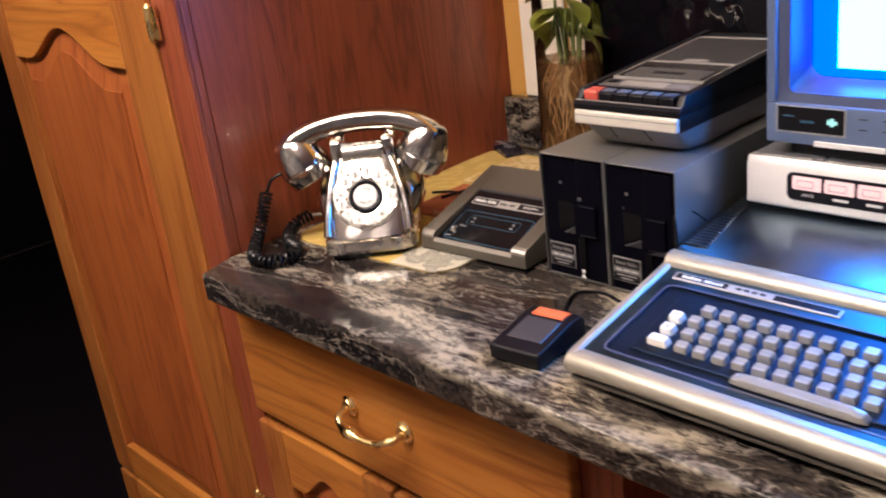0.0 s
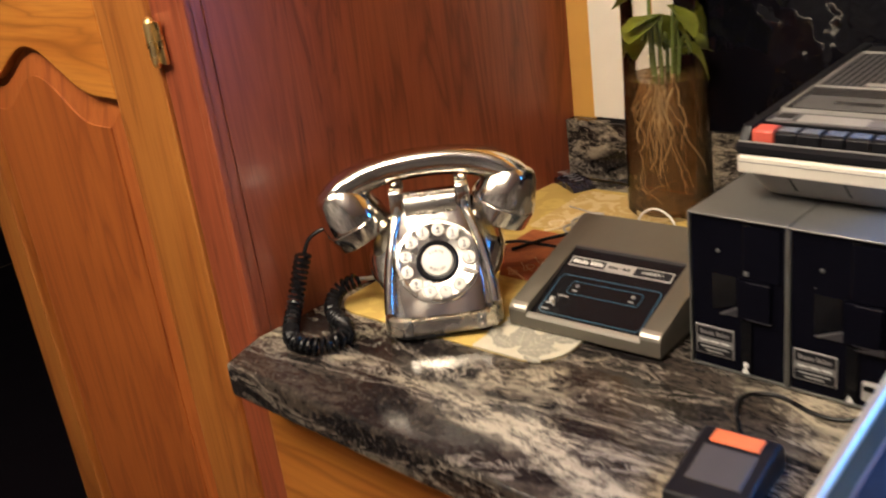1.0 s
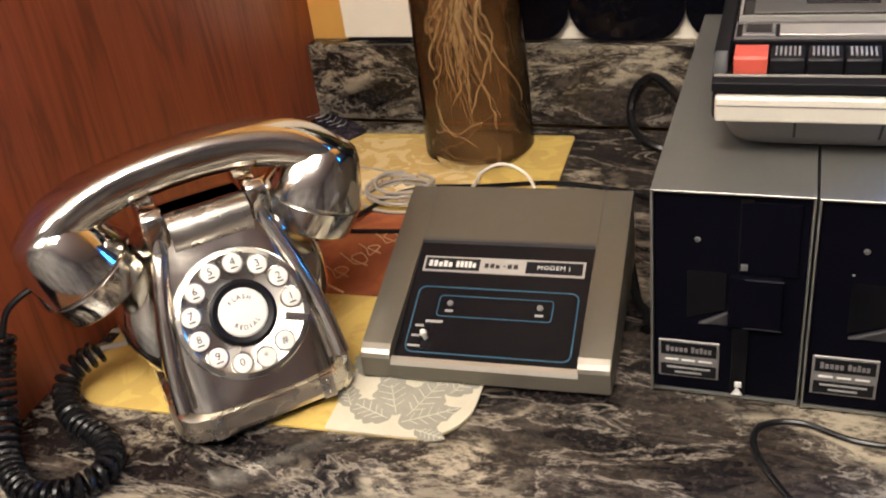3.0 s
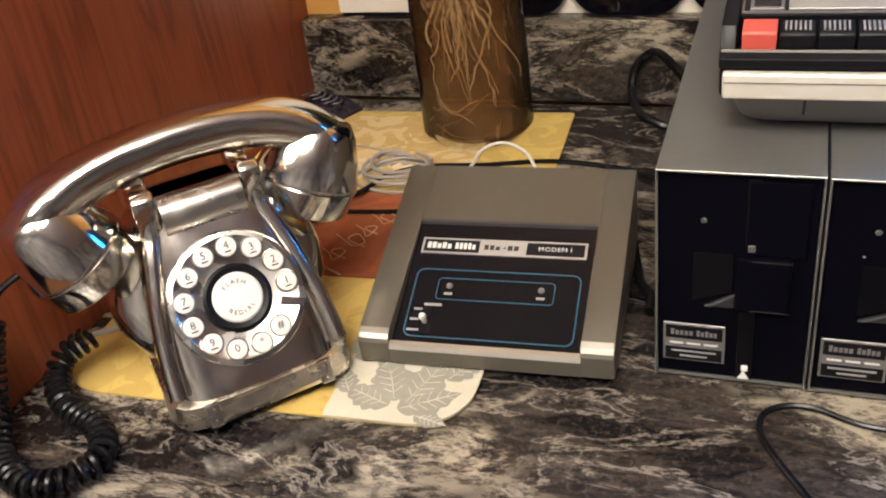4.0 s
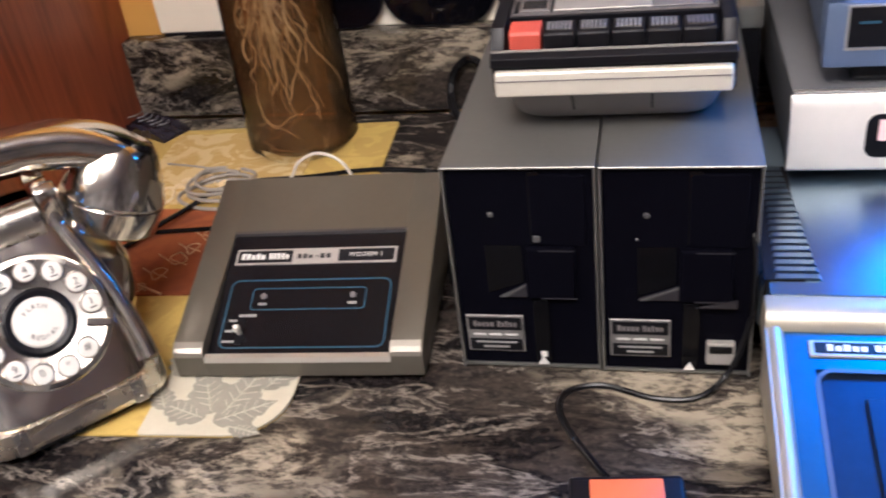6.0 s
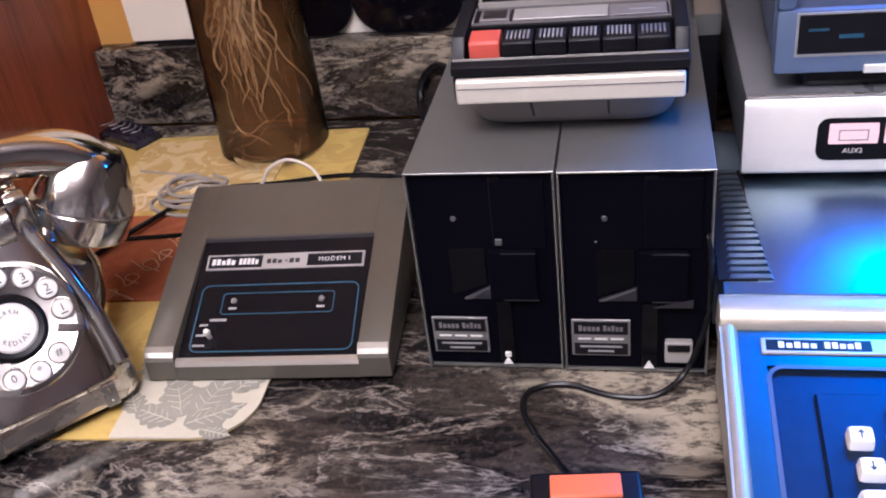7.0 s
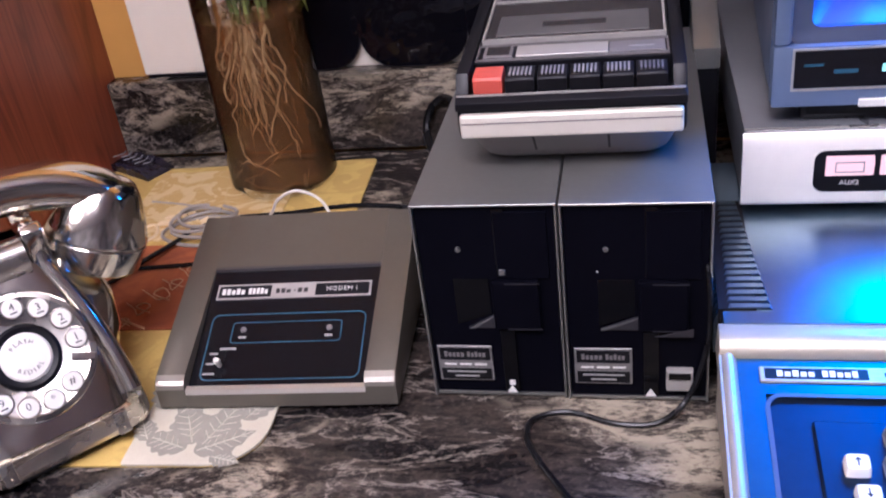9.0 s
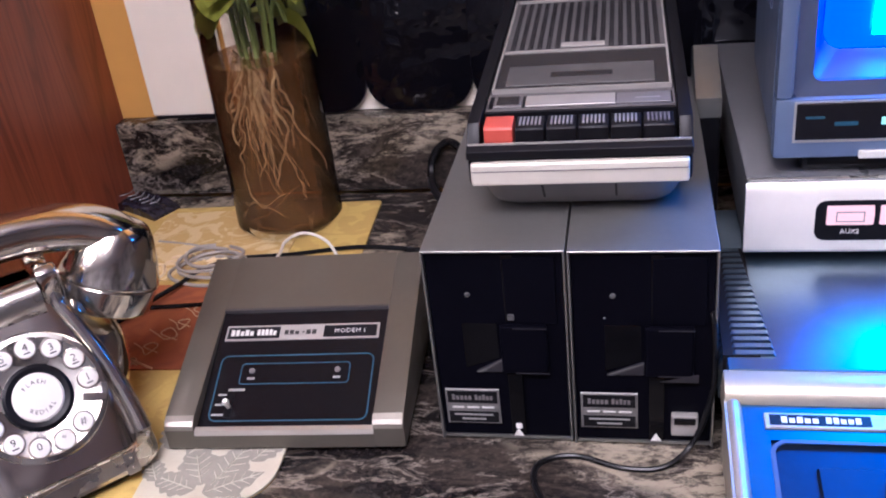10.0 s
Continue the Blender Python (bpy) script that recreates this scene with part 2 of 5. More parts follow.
M_ORANGE = plain("orange_plastic", (0.72, 0.15, 0.05), 0.42, 0, 0.1, 90)
M_RED_KEY = plain("red_plastic", (0.52, 0.085, 0.055), 0.42, 0, 0.1, 90)
M_STRIP = plain("cream_strip", (0.70, 0.67, 0.58), 0.35, 0.25, 0.05, 150, 0.03)
M_SMOKE = plain("smoked_window", (0.045, 0.042, 0.042), 0.14, 0, 0.4, 22)
M_GREYPLATE = plain("grey_plate", (0.42, 0.41, 0.39), 0.34, 0.35, 0.15, 70)
# Monitor grey and bezel are tinted blue to hold the screen's glare.
M_MONITOR = plain("monitor_grey_glare", (0.14, 0.19, 0.31), 0.34, 0.3, 0.06, 200, 0.1)
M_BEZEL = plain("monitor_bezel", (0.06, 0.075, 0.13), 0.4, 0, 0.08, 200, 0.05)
M_SCREEN = emit("screen_blue", (0.0, 0.030, 1.0), 9.0)
M_SCREEN_CORE = emit("screen_white", (0.042, 0.35, 1.0), 38.0)
M_LAMP = emit("lamp_diffuser", (1.0, 0.80, 0.57), 20.0)
M_LIT = emit("lit_rocker", (1.0, 0.58, 0.45), 1.3)
M_LOGO = emit("lit_mark", (0.5, 1.0, 0.75), 1.2)
M_CLOTH_Y = patterned("yellow_cloth", (0.58, 0.42, 0.105), (0.49, 0.345, 0.085), 22, 0.47, 0.52)
M_CLOTH_Y2 = patterned("gold_cloth", (0.52, 0.36, 0.12), (0.64, 0.50, 0.24), 26, 0.50, 0.53)
M_CLOTH_O = patterned("orange_cloth", (0.34, 0.10, 0.025), (0.22, 0.055, 0.018), 14, 0.4, 0.65)
M_CLOTH_G = plain("cream_cloth", (0.52, 0.49, 0.385), 0.85, 0, 0.07, 500, 0.25)
M_LEAF_PRINT = plain("leaf_print", (0.27, 0.26, 0.215), 0.85, 0, 0.15, 300, 0.2)
M_LEAF_RIB = plain("leaf_rib_print", (0.46, 0.44, 0.35), 0.85, 0, 0.1, 300)
M_CLOTH_EDGE = plain("script_thread", (0.55, 0.36, 0.20), 0.8)
M_GLASS = clear_glass("vase_glass", (0.97, 0.97, 0.95))
M_WATER = clear_glass("brown_water", (0.78, 0.60, 0.40), 0.05, 0.30, (0.21, 0.108, 0.040))
M_ROOT = plain("root_fibre", (0.70, 0.62, 0.42), 0.7, 0, 0.3, 180)
M_ROOT_DARK = plain("root_dark", (0.30, 0.20, 0.09), 0.75, 0, 0.3, 180)
M_LEAF = plain("pothos_leaf", (0.33, 0.37, 0.045), 0.4, 0, 0.3, 60)
M_STEM = plain("green_stem", (0.17, 0.22, 0.05), 0.5, 0, 0.2, 60)
M_CABLE_GREY = plain("grey_cable", (0.30, 0.275, 0.24), 0.45, 0, 0.1, 100)
M_CABLE_WHITE = plain("white_cable", (0.74, 0.70, 0.62), 0.45, 0, 0.05, 100)
M_PACKET = plain("dark_foil", (0.02, 0.018, 0.03), 0.25, 0.2, 0.6, 200, 0.5)

# ---- mesh helpers ----


def part(name, bm, material, parent, label="", smooth=False, mats=()):
    me = bpy.data.meshes.new(name)
    bmesh.ops.recalc_face_normals(bm, faces=bm.faces)
    bm.to_mesh(me)
    bm.free()
    me.materials.append(material)
    for extra in mats:
        me.materials.append(extra)
    if smooth:
        me.polygons.foreach_set("use_smooth", [True] * len(me.polygons))
        me.set_sharp_from_angle(angle=radians(38))
    ob = new(name, me)
    if parent is not None:
        ob.parent = parent
    if label:
        ob["label"] = label
    return ob


def thing(name, label, category, at=(0, 0, 0), turn=0.0, group="", kind=""):
    ob = new(name)
    ob.empty_display_size = 0.02
    ob.matrix_world = pose(*at, 0, 0, turn)
    return tagged(ob, label, category, group, kind)


def structure(name, bm, material, label, category, smooth=False):
    return tagged(part(name, bm, material, None, "", smooth), label, category, "", "structure")


def add_box(bm, x0, x1, y0, y1, z0, z1, m=None, bevel=0.0, seg=2, matindex=0):
    r = bmesh.ops.create_cube(bm, size=1.0)
    vs = r["verts"]
    for v in vs:
        v.co = Vector(((x0 + x1) / 2 + v.co.x * (x1 - x0), (y0 + y1) / 2 + v.co.y * (y1 - y0), (z0 + z1) / 2 + v.co.z * (z1 - z0)))
    faces = list({f for v in vs for f in v.link_faces})
    for f in faces:
        f.material_index = matindex
    if m is not None:
        bmesh.ops.transform(bm, matrix=m, verts=vs)
    if bevel:
        edges = list({e for v in vs for e in v.link_edges})
        bmesh.ops.bevel(bm, geom=edges, offset=bevel, segments=seg, affect="EDGES", profile=0.6)
    return bm


def box(x0, x1, y0, y1, z0, z1, bevel=0.0, seg=2, m=None):
    return add_box(bmesh.new(), x0, x1, y0, y1, z0, z1, m, bevel, seg)


def prism(points, a, b, axis="x", bevel=0.0, bm=None, seg=2):
    """A polygon drawn in the other two axes, pulled from a to b along one."""
    bm = bm or bmesh.new()

    def place(p, q, k):
        return {"x": (k, p, q), "y": (p, k, q), "z": (p, q, k)}[axis]

    lo = [bm.verts.new(place(p, q, a)) for p, q in points]
    hi = [bm.verts.new(place(p, q, b)) for p, q in points]
    bm.faces.new(lo)
    bm.faces.new(hi)
    n = len(points)
    for i in range(n):
        bm.faces.new((lo[i], lo[(i + 1) % n], hi[(i + 1) % n], hi[i]))
    if bevel:
        bmesh.ops.recalc_face_normals(bm, faces=bm.faces)
        bmesh.ops.bevel(bm, geom=[e for e in bm.edges if e.is_manifold and e.calc_face_angle(0) > 0.5], offset=bevel, segments=seg, affect="EDGES", profile=0.6)
    return bm


def ring(cx, cy, z, w, d, p=4.0, n=40):
    out = []
    for i in range(n):
        a = 2 * math.pi * i / n
        c, s = math.cos(a), math.sin(a)
        out.append((cx + w / 2 * math.copysign(abs(c) ** (2 / p), c), cy + d / 2 * math.copysign(abs(s) ** (2 / p), s), z))
    return out


def loft(rings, bm=None, caps=True, closed=False):
    bm = bm or bmesh.new()
    rows = [[bm.verts.new(p) for p in r] for r in rings]
    n = len(rows[0])
    for a, b in zip(rows, rows[1:] + ([rows[0]] if closed else [])):
        for i in range(n):
            bm.faces.new((a[i], a[(i + 1) % n], b[(i + 1) % n], b[i]))
    if caps and not closed:
        bm.faces.new(rows[0])
        bm.faces.new(rows[-1])
    return bm


def spun(profile, m=None, n=32, bm=None):
    """A profile of (radius, height) turned round z, then moved by m."""
    bm = bm or bmesh.new()
    m = m or Matrix()
    return loft([[m @ Vector((r * math.cos(2 * math.pi * i / n), r * math.sin(2 * math.pi * i / n), h)) for i in range(n)] for r, h in profile], bm)


def smooth_path(points, steps=8):
    pts = [Vector(p) for p in points]
    pts = [pts[0] * 2 - pts[1]] + pts + [pts[-1] * 2 - pts[-2]]
    out = []
    for a, b, c, d in zip(pts, pts[1:], pts[2:], pts[3:]):
        for k in range(steps):
            u = k / steps
            out.append(0.5 * (2 * b + (c - a) * u + (2 * a - 5 * b + 4 * c - d) * u * u + (3 * b - a - 3 * c + d) * u ** 3))
    out.append(pts[-2])
    return out


def tube(points, radius, n=8, bm=None, steps=6, taper=None):
    pts = smooth_path(points, steps) if steps else [Vector(p) for p in points]
    rings, up = [], Vector((0.13, 0.21, 1)).normalized()
    for i, p in enumerate(pts):
        d = (pts[min(i + 1, len(pts) - 1)] - pts[max(i - 1, 0)]).normalized()
        s = d.cross(up)
        s = s.normalized() if s.length > 1e-4 else Vector((1, 0, 0))
        up = s.cross(d).normalized()
        r = radius * (taper(i / (len(pts) - 1)) if taper else 1)
        rings.append([p + r * (math.cos(2 * math.pi * k / n) * s + math.sin(2 * math.pi * k / n) * up) for k in range(n)])
    return loft(rings, bm)


def words(name, text, size, m, material, parent, depth=0.0002, spacing=1.0):
    cu = bpy.data.curves.new(name, "FONT")
    cu.body, cu.size, cu.align_x, cu.align_y, cu.extrude, cu.resolution_u, cu.space_character = text, size, "CENTER", "CENTER", depth, 2, spacing
    tmp = bpy.data.objects.new(name, cu)
    me = bpy.data.meshes.new_from_object(tmp)
    bpy.data.objects.remove(tmp)
    me.transform(m)
    me.materials.append(material)
    ob = new(name, me)
    ob.parent = parent
    return ob


def frame_of(origin, u, v):
    """A pose whose x runs along u, y along v, z out of the surface."""
    u, v = Vector(u).normalized(), Vector(v).normalized()
    w = u.cross(v)
    return Matrix(((u.x, v.x, w.x, origin[0]), (u.y, v.y, w.y, origin[1]), (u.z, v.z, w.z, origin[2]), (0, 0, 0, 1)))


def bar_rows(rows, m, bm=None, h=0.0002):
    """Flat bars (x0, x1, y0, y1) on a surface."""
    bm = bm or bmesh.new()
    for x0, x1, y0, y1 in rows:
        add_box(bm, x0, x1, y0, y1, 0, h, m)
    return bm



def mark_bars(rows, m, material, parent):
    for row in rows:
        part("mark_bar", bar_rows([row], m), material, parent)

# ---- structure ----
WALL_Y = 0.022
structure("floor", box(-0.64, 3.4, -2.8, 0.02, -0.05, 0.0), M_FLOOR, "brown wooden kitchen floor in shade", "floor")
# Hall added beyond the tall cabinet; its darkness is in the colour.
structure("floor_hall", box(-3.2, -0.641, -2.8, 3.0, -0.05, -0.004), M_UNLIT_BLACK, "floor of the adjoining hall, coloured black as unlit", "floor")
structure("ceiling", box(-3.2, 3.4, -2.8, 3.0, 2.4, 2.46), M_CEIL, "plain white painted kitchen ceiling above the counter", "ceiling")
structure("wall_north", box(-0.62, 3.4, WALL_Y, WALL_Y + 0.1, 0, 2.4), M_OCHRE, "ochre painted kitchen wall behind the counter", "wall")
structure("wall_south", box(-3.2, 3.4, -2.9, -2.8, 0, 2.4), M_ROOM, "unseen far kitchen wall, mottled for chrome reflections", "wall")
structure("wall_east", box(3.4, 3.5, -2.9, 0.12, 0, 2.4), M_ROOM, "unseen kitchen side wall, mottled for chrome reflections", "wall")
structure("wall_west", box(-3.3, -3.2, -2.9, 3.0, 0, 2.4), M_UNLIT_BLACK, "adjoining hall wall, coloured black as unlit", "wall")
structure("wall_hall", box(-3.2, -0.60, 3.0, 3.1, 0, 2.4), M_UNLIT_BLACK, "end wall of the hall, coloured black as unlit", "wall")
structure("wall_hall_side", box(-0.62, -0.60, 0.14, 3.0, 0, 2.4), M_UNLIT_BLACK, "hall side wall, coloured black as unlit", "wall")

lamp = thing("ceiling_lamp", "rectangular glowing kitchen ceiling lamp", "lamp", (0.52, -1.20, 2.21))
part("diffuser", box(-0.32, 0.32, -0.23, 0.23, 0.0, 0.09, 0.01), M_LAMP, lamp, "glowing frosted diffuser")
part("canopy", box(-0.26, 0.26, -0.13, 0.13, 0.0905, 0.1895, 0.004), M_RIM, lamp)
# Unseen second fixture, added to go with that extra lamp.
copy_thing(lamp, pose(-0.42, -1.50, 2.21))

# white board on the wall behind the black panels
structure("trim", box(0.155, 1.35, WALL_Y - 0.004, WALL_Y - 0.0005, 0.9845, 1.5, 0.001), M_WHITE, "white board on the wall above the granite ledge", "trim")

# ---- granite counter ----
counter = thing("granite_countertop", "polished black and cream granite countertop with upstand", "countertop", kind="structure")
bm = bmesh.new()
outline = [(0.019, 0.0), (0.019, -0.566), (0.038, -0.620), (1.9, -0.620), (1.9, 0.0)]
prism(outline, 0.861, 0.900, "z", 0.006, bm, 3)
part("slab", bm, M_GRANITE, counter, smooth=True)
part("upstand", box(0.0185, 1.9, 0.0, WALL_Y, 0.9003, 0.984, 0.002), M_GRANITE, counter, "granite backsplash upstand with a narrow ledge")

# white card standing on the ledge
paper = thing("white_card", "blank white card standing on the granite ledge", "card", (0.105, 0.016, 0.9845))
part("sheet", box(-0.046, 0.046, -0.003, 0.0013, 0.003, 0.42, 0.002), M_WHITE, paper)
# Black strip stands in for the shadow between card and ledge.
part("foot", box(-0.043, 0.043, -0.002, 0.001, 0.0, 0.003), M_BLACK, paper, "thin dark strip for the shadow gap under the card")


def letter_bars(x0, x1, y0, y1, n, seed):
    """Plain upright bars, one for each letter of a mark that is not spelt out."""
    dice = random.Random(seed)
    step = (x1 - x0) / n
    return [(x0 + k * step, x0 + (k + 0.74) * step, y0, y1 - (y1 - y0) * (0.0 if k == 0 else dice.choice((0.0, 0.25, 0.25)))) for k in range(n)]


def rounded_rect(w, h, r, n=8):
    pts = []
    for cx, cy, a0 in ((w / 2 - r, -h / 2 + r, -90), (w / 2 - r, h / 2 - r, 0), (-w / 2 + r, h / 2 - r, 90), (-w / 2 + r, -h / 2 + r, 180)):
        for k in range(n + 1):
            a = radians(a0 + 90 * k / n)
            pts.append((cx + r * math.cos(a), cy + r * math.sin(a)))
    return pts


def black_panel(x0, x1):
    w, h = x1 - x0, 0.48
    ob = thing("black_glass_panel", "glossy black glass panel with rounded corners on the ledge", "panel", ((x0 + x1) / 2, 0.010, 0.9845), 0, "row of black panels")
    pts = rounded_rect(w, h, 0.034)
    part("rim", prism([(x, z + h / 2) for x, z in pts], 0.0, 0.006, "y"), M_PANELRIM, ob, "grey bevelled rim")
    inner = rounded_rect(w - 0.0002, h - 0.004, 0.0335)
    part("pane", prism([(x, z + h / 2) for x, z in inner], -0.003, 0.0, "y", 0.0002), M_BLACKGLASS, ob)
    return ob


for k in range(6):
    black_panel(0.1925 + 0.1082 * k, 0.1925 + 0.1082 * k + 0.1081)

# ---- tall cabinet ----
FACE = -0.562


def arch_curve(x0, x1, z_low, rise, n=24, shoulder=0.12):
    """The cathedral arch of a raised panel, from left to right."""
    out = []
    for k in range(n + 1):
        u = k / n
        s = min(1, max(0, (u - shoulder) / (1 - 2 * shoulder)))
        out.append((x0 + (x1 - x0) * u, z_low + rise * 0.5 * (1 - math.cos(2 * math.pi * s))))
    return out


def panel_door(parent, name, x0, x1, z0, z1, y_front, left, right, top, bottom, rise, label, hinge_side=None):
    """A frame-and-panel oak door with a cathedral arch; pieces in world metres."""
    door = part(name, box(x0 + left, x1 - right, y_front + 0.0145, y_front + 0.018, z0 + bottom - 0.004, z1 - top + 0.004), M_OAK_PANEL, parent, label)
    part("stile", box(x0, x0 + left, y_front, y_front + 0.019, z0, z1, 0.004), M_OAK_V, door)
    part("stile", box(x1 - right, x1, y_front, y_front + 0.019, z0, z1, 0.004), M_OAK_V, door)
    part("bottom_rail", box(x0 + left + 0.0003, x1 - right - 0.0003, y_front + 0.001, y_front + 0.019, z0, z0 + bottom, 0.003), M_OAK_H, door)
    arch = arch_curve(x0 + left + 0.0003, x1 - right - 0.0003, z1 - top - rise, rise)
    part("arched_rail", prism(arch + [(x1 - right - 0.0003, z1), (x0 + left + 0.0003, z1)], y_front + 0.001, y_front + 0.019, "y", 0.002), M_OAK_H, door)
    gap = 0.009
    rim = [(x, z - gap) for x, z in arch_curve(x0 + left + gap, x1 - right - gap, z1 - top - rise, rise)]
    rim = [(x0 + left + gap, z0 + bottom + gap), (x1 - right - gap, z0 + bottom + gap)] + rim[::-1]
    inn = 0.036
    core = [(x, z - inn) for x, z in arch_curve(x0 + left + inn, x1 - right - inn, z1 - top - rise, rise)]
    core = [(x0 + left + inn, z0 + bottom + inn), (x1 - right - inn, z0 + bottom + inn)] + core[::-1]
    bm = loft([[(x, y_front + 0.0143, z) for x, z in rim], [(x, y_front + 0.0115, z) for x, z in rim], [(x, y_front + 0.0045, z) for x, z in core], [(x, y_front + 0.0025, z) for x, z in core]])
    part("raised_panel", bm, M_OAK_PANEL, door)
    return door


def hinge(parent, x, z, y):
    h = part("hinge", spun([(0.0, -0.026), (0.004, -0.024), (0.0055, -0.02), (0.0055, 0.02), (0.004, 0.024), (0.0, 0.026)], pose(x, y, z), 16), M_BRASS, parent, "worn brass hinge")
    part("hinge_leaf", box(x + 0.004, x + 0.018, y - 0.001, y + 0.003, z - 0.021, z + 0.021, 0.001), M_BRASS, h)
    part("hinge_leaf", box(x - 0.012, x - 0.003, y - 0.001, y + 0.003, z - 0.017, z + 0.017, 0.001), M_BRASS, h)


tall = thing("tall_cabinet", "tall orange oak pantry cabinet with arched panel doors", "cabinet", (0, 0, 0))
part("side_panel", box(-0.006, 0.0178, FACE + 0.018, WALL_Y - 0.0005, 0.0, 2.2), M_RED, tall, "veneered side, redder and darker to carry its shade")
part("side_panel", box(-0.626, -0.608, FACE + 0.0185, WALL_Y, 0.0, 2.2), M_OAK_V, tall)
part("back_panel", box(-0.607, -0.007, 0.0, WALL_Y, 0.0, 2.2), M_UNLIT_BLACK, tall)
part("top_panel", box(-0.596, -0.007, FACE + 0.02, -0.001, 2.18, 2.2), M_OAK_V, tall)
part("face_stile", box(-0.0485, 0.018, FACE, FACE + 0.0175, 0.0, 2.2, 0.002), M_RED, tall, "red-brown stained face stile")
part("corner_bead", box(0.005, 0.0195, FACE - 0.003, FACE + 0.006, 0.9005, 2.2, 0.003), M_RED, tall)
part("face_stile", box(-0.626, -0.585, FACE + 0.016, FACE + 0.018, 0.0, 2.2, 0.002), M_OAK_V, tall)
part("face_rail", box(-0.5845, -0.0490, FACE + 0.0155, FACE + 0.025, 1.22, 1.33, 0.002), M_RED, tall)
part("face_rail", box(-0.5845, -0.0490, FACE + 0.0155, FACE + 0.025, 0.265, 0.33, 0.002), M_OAK_H, tall)
panel_door(tall, "door", -0.624, -0.049, 0.310, 1.262, FACE - 0.004, 0.070, 0.108, 0.064, 0.070, 0.052, "orange oak door with arched raised panel")
panel_door(tall, "lower_door", -0.624, -0.049, 0.02, 0.298, FACE - 0.004, 0.070, 0.108, 0.04, 0.060, 0.03, "orange oak lower door")
panel_door(tall, "upper_door", -0.624, -0.049, 1.290, 2.15, FACE - 0.004, 0.070, 0.108, 0.064, 0.070, 0.052, "orange oak upper door")
hinge(tall, -0.046, 1.212, FACE - 0.006)
hinge(tall, -0.046, 0.470, FACE - 0.006)

# ---- base cabinet under the counter ----
base = thing("base_cabinet", "orange oak base cabinet with a drawer over doors", "cabinet", (0, 0, 0))
BF = -0.575
part("face_frame", box(0.0205, 0.655, BF + 0.0185, BF + 0.036, 0.1, 0.8605), M_RED, base)
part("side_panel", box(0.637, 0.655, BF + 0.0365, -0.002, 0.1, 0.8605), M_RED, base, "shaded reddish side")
part("bottom_panel", box(0.0205, 0.6365, BF + 0.0365, -0.002, 0.1, 0.118), M_OAK_V, base)
part("toe_kick", box(0.0205, 0.655, BF + 0.08, BF + 0.098, 0.0, 0.0995), M_UNLIT_BLACK, base)
drawer = part("drawer", box(0.022, 0.606, BF, BF + 0.018, 0.668, 0.832, 0.005, 3), M_OAK_H, base, "orange oak drawer front with wavy grain", True)
panel_door(base, "door", 0.022, 0.312, 0.13, 0.652, BF - 0.001, 0.055, 0.055, 0.05, 0.06, 0.045, "orange oak door with arched panel")
panel_door(base, "door", 0.318, 0.608, 0.13, 0.652, BF - 0.001, 0.055, 0.055, 0.05, 0.06, 0.045, "orange oak door with arched panel")
pull = part("handle", tube([(0.260, BF - 0.004, 0.755), (0.262, BF - 0.020, 0.752), (0.278, BF - 0.029, 0.746), (0.298, BF - 0.031, 0.744), (0.311, BF - 0.031, 0.7435), (0.324, BF - 0.031, 0.744), (0.344, BF - 0.029, 0.747), (0.360, BF - 0.020, 0.753), (0.362, BF - 0.004, 0.756)], 0.0060, 14, None, 8, lambda u: 0.70 + 0.75 * math.exp(-((u - 0.36) / 0.09) ** 2) + 0.25 * math.exp(-((u - 0.16) / 0.04) ** 2) + 0.25 * math.exp(-((u - 0.84) / 0.04) ** 2)), M_BRASS, drawer, "curved brass handle", True)
for hx in (0.260, 0.362):
    part("rosette", spun([(0.0, 0.0), (0.0135, 0.0), (0.0140, 0.002), (0.0105, 0.004), (0.0085, 0.007), (0.0, 0.008)], pose(hx, BF, 0.756, 90, 0, 0), 18), M_BRASS, pull, "", True)
knee = thing("desk_panel", "shaded reddish wooden panel under the counter", "panel", (0, 0, 0))
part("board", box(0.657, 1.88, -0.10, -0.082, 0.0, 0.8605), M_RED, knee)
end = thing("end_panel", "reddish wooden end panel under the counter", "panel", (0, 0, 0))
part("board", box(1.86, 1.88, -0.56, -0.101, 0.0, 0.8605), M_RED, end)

# ---- placemat ----
mat = thing("placemat", "patchwork cloth placemat, yellow, orange and grey squares", "placemat", (0.1735, -0.2510, 0.9002), 3.0)


def patch(name, x0, x1, y0, y1, z, material, label, r=0.002, corners=None):
    """A cloth square; each corner may have its own radius, from the front right round."""
    pts = []
    for (cx, cy, a0, sx, sy), q in zip(((x1, y0, -90, -1, 1), (x1, y1, 0, -1, -1), (x0, y1, 90, 1, -1), (x0, y0, 180, 1, 1)), corners or (r,) * 4):
        for k in range(9):
            a = radians(a0 + 90 * k / 8)
            pts.append((cx + sx * q + q * math.cos(a), cy + sy * q + q * math.sin(a)))
    return part(name, prism(pts, z, z + 0.0014, "z"), material, mat, label)


patch("backing", -0.1470, 0.1470, -0.2180, 0.2180, 0.0, M_CLOTH_Y, "mustard yellow ground cloth", 0.036, (0.036, 0.004, 0.004, 0.036))
patch("patch", -0.078, 0.075, 0.068, 0.205, 0.0015, M_CLOTH_Y2, "gold square with pale scrolls")
patch("patch", -0.066, 0.066, -0.070, 0.058, 0.0015, M_CLOTH_O, "rust orange square with script")
patch("patch", 0.070, 0.1475, -0.070, 0.058, 0.0015, M_CLOTH_Y, "yellow square")
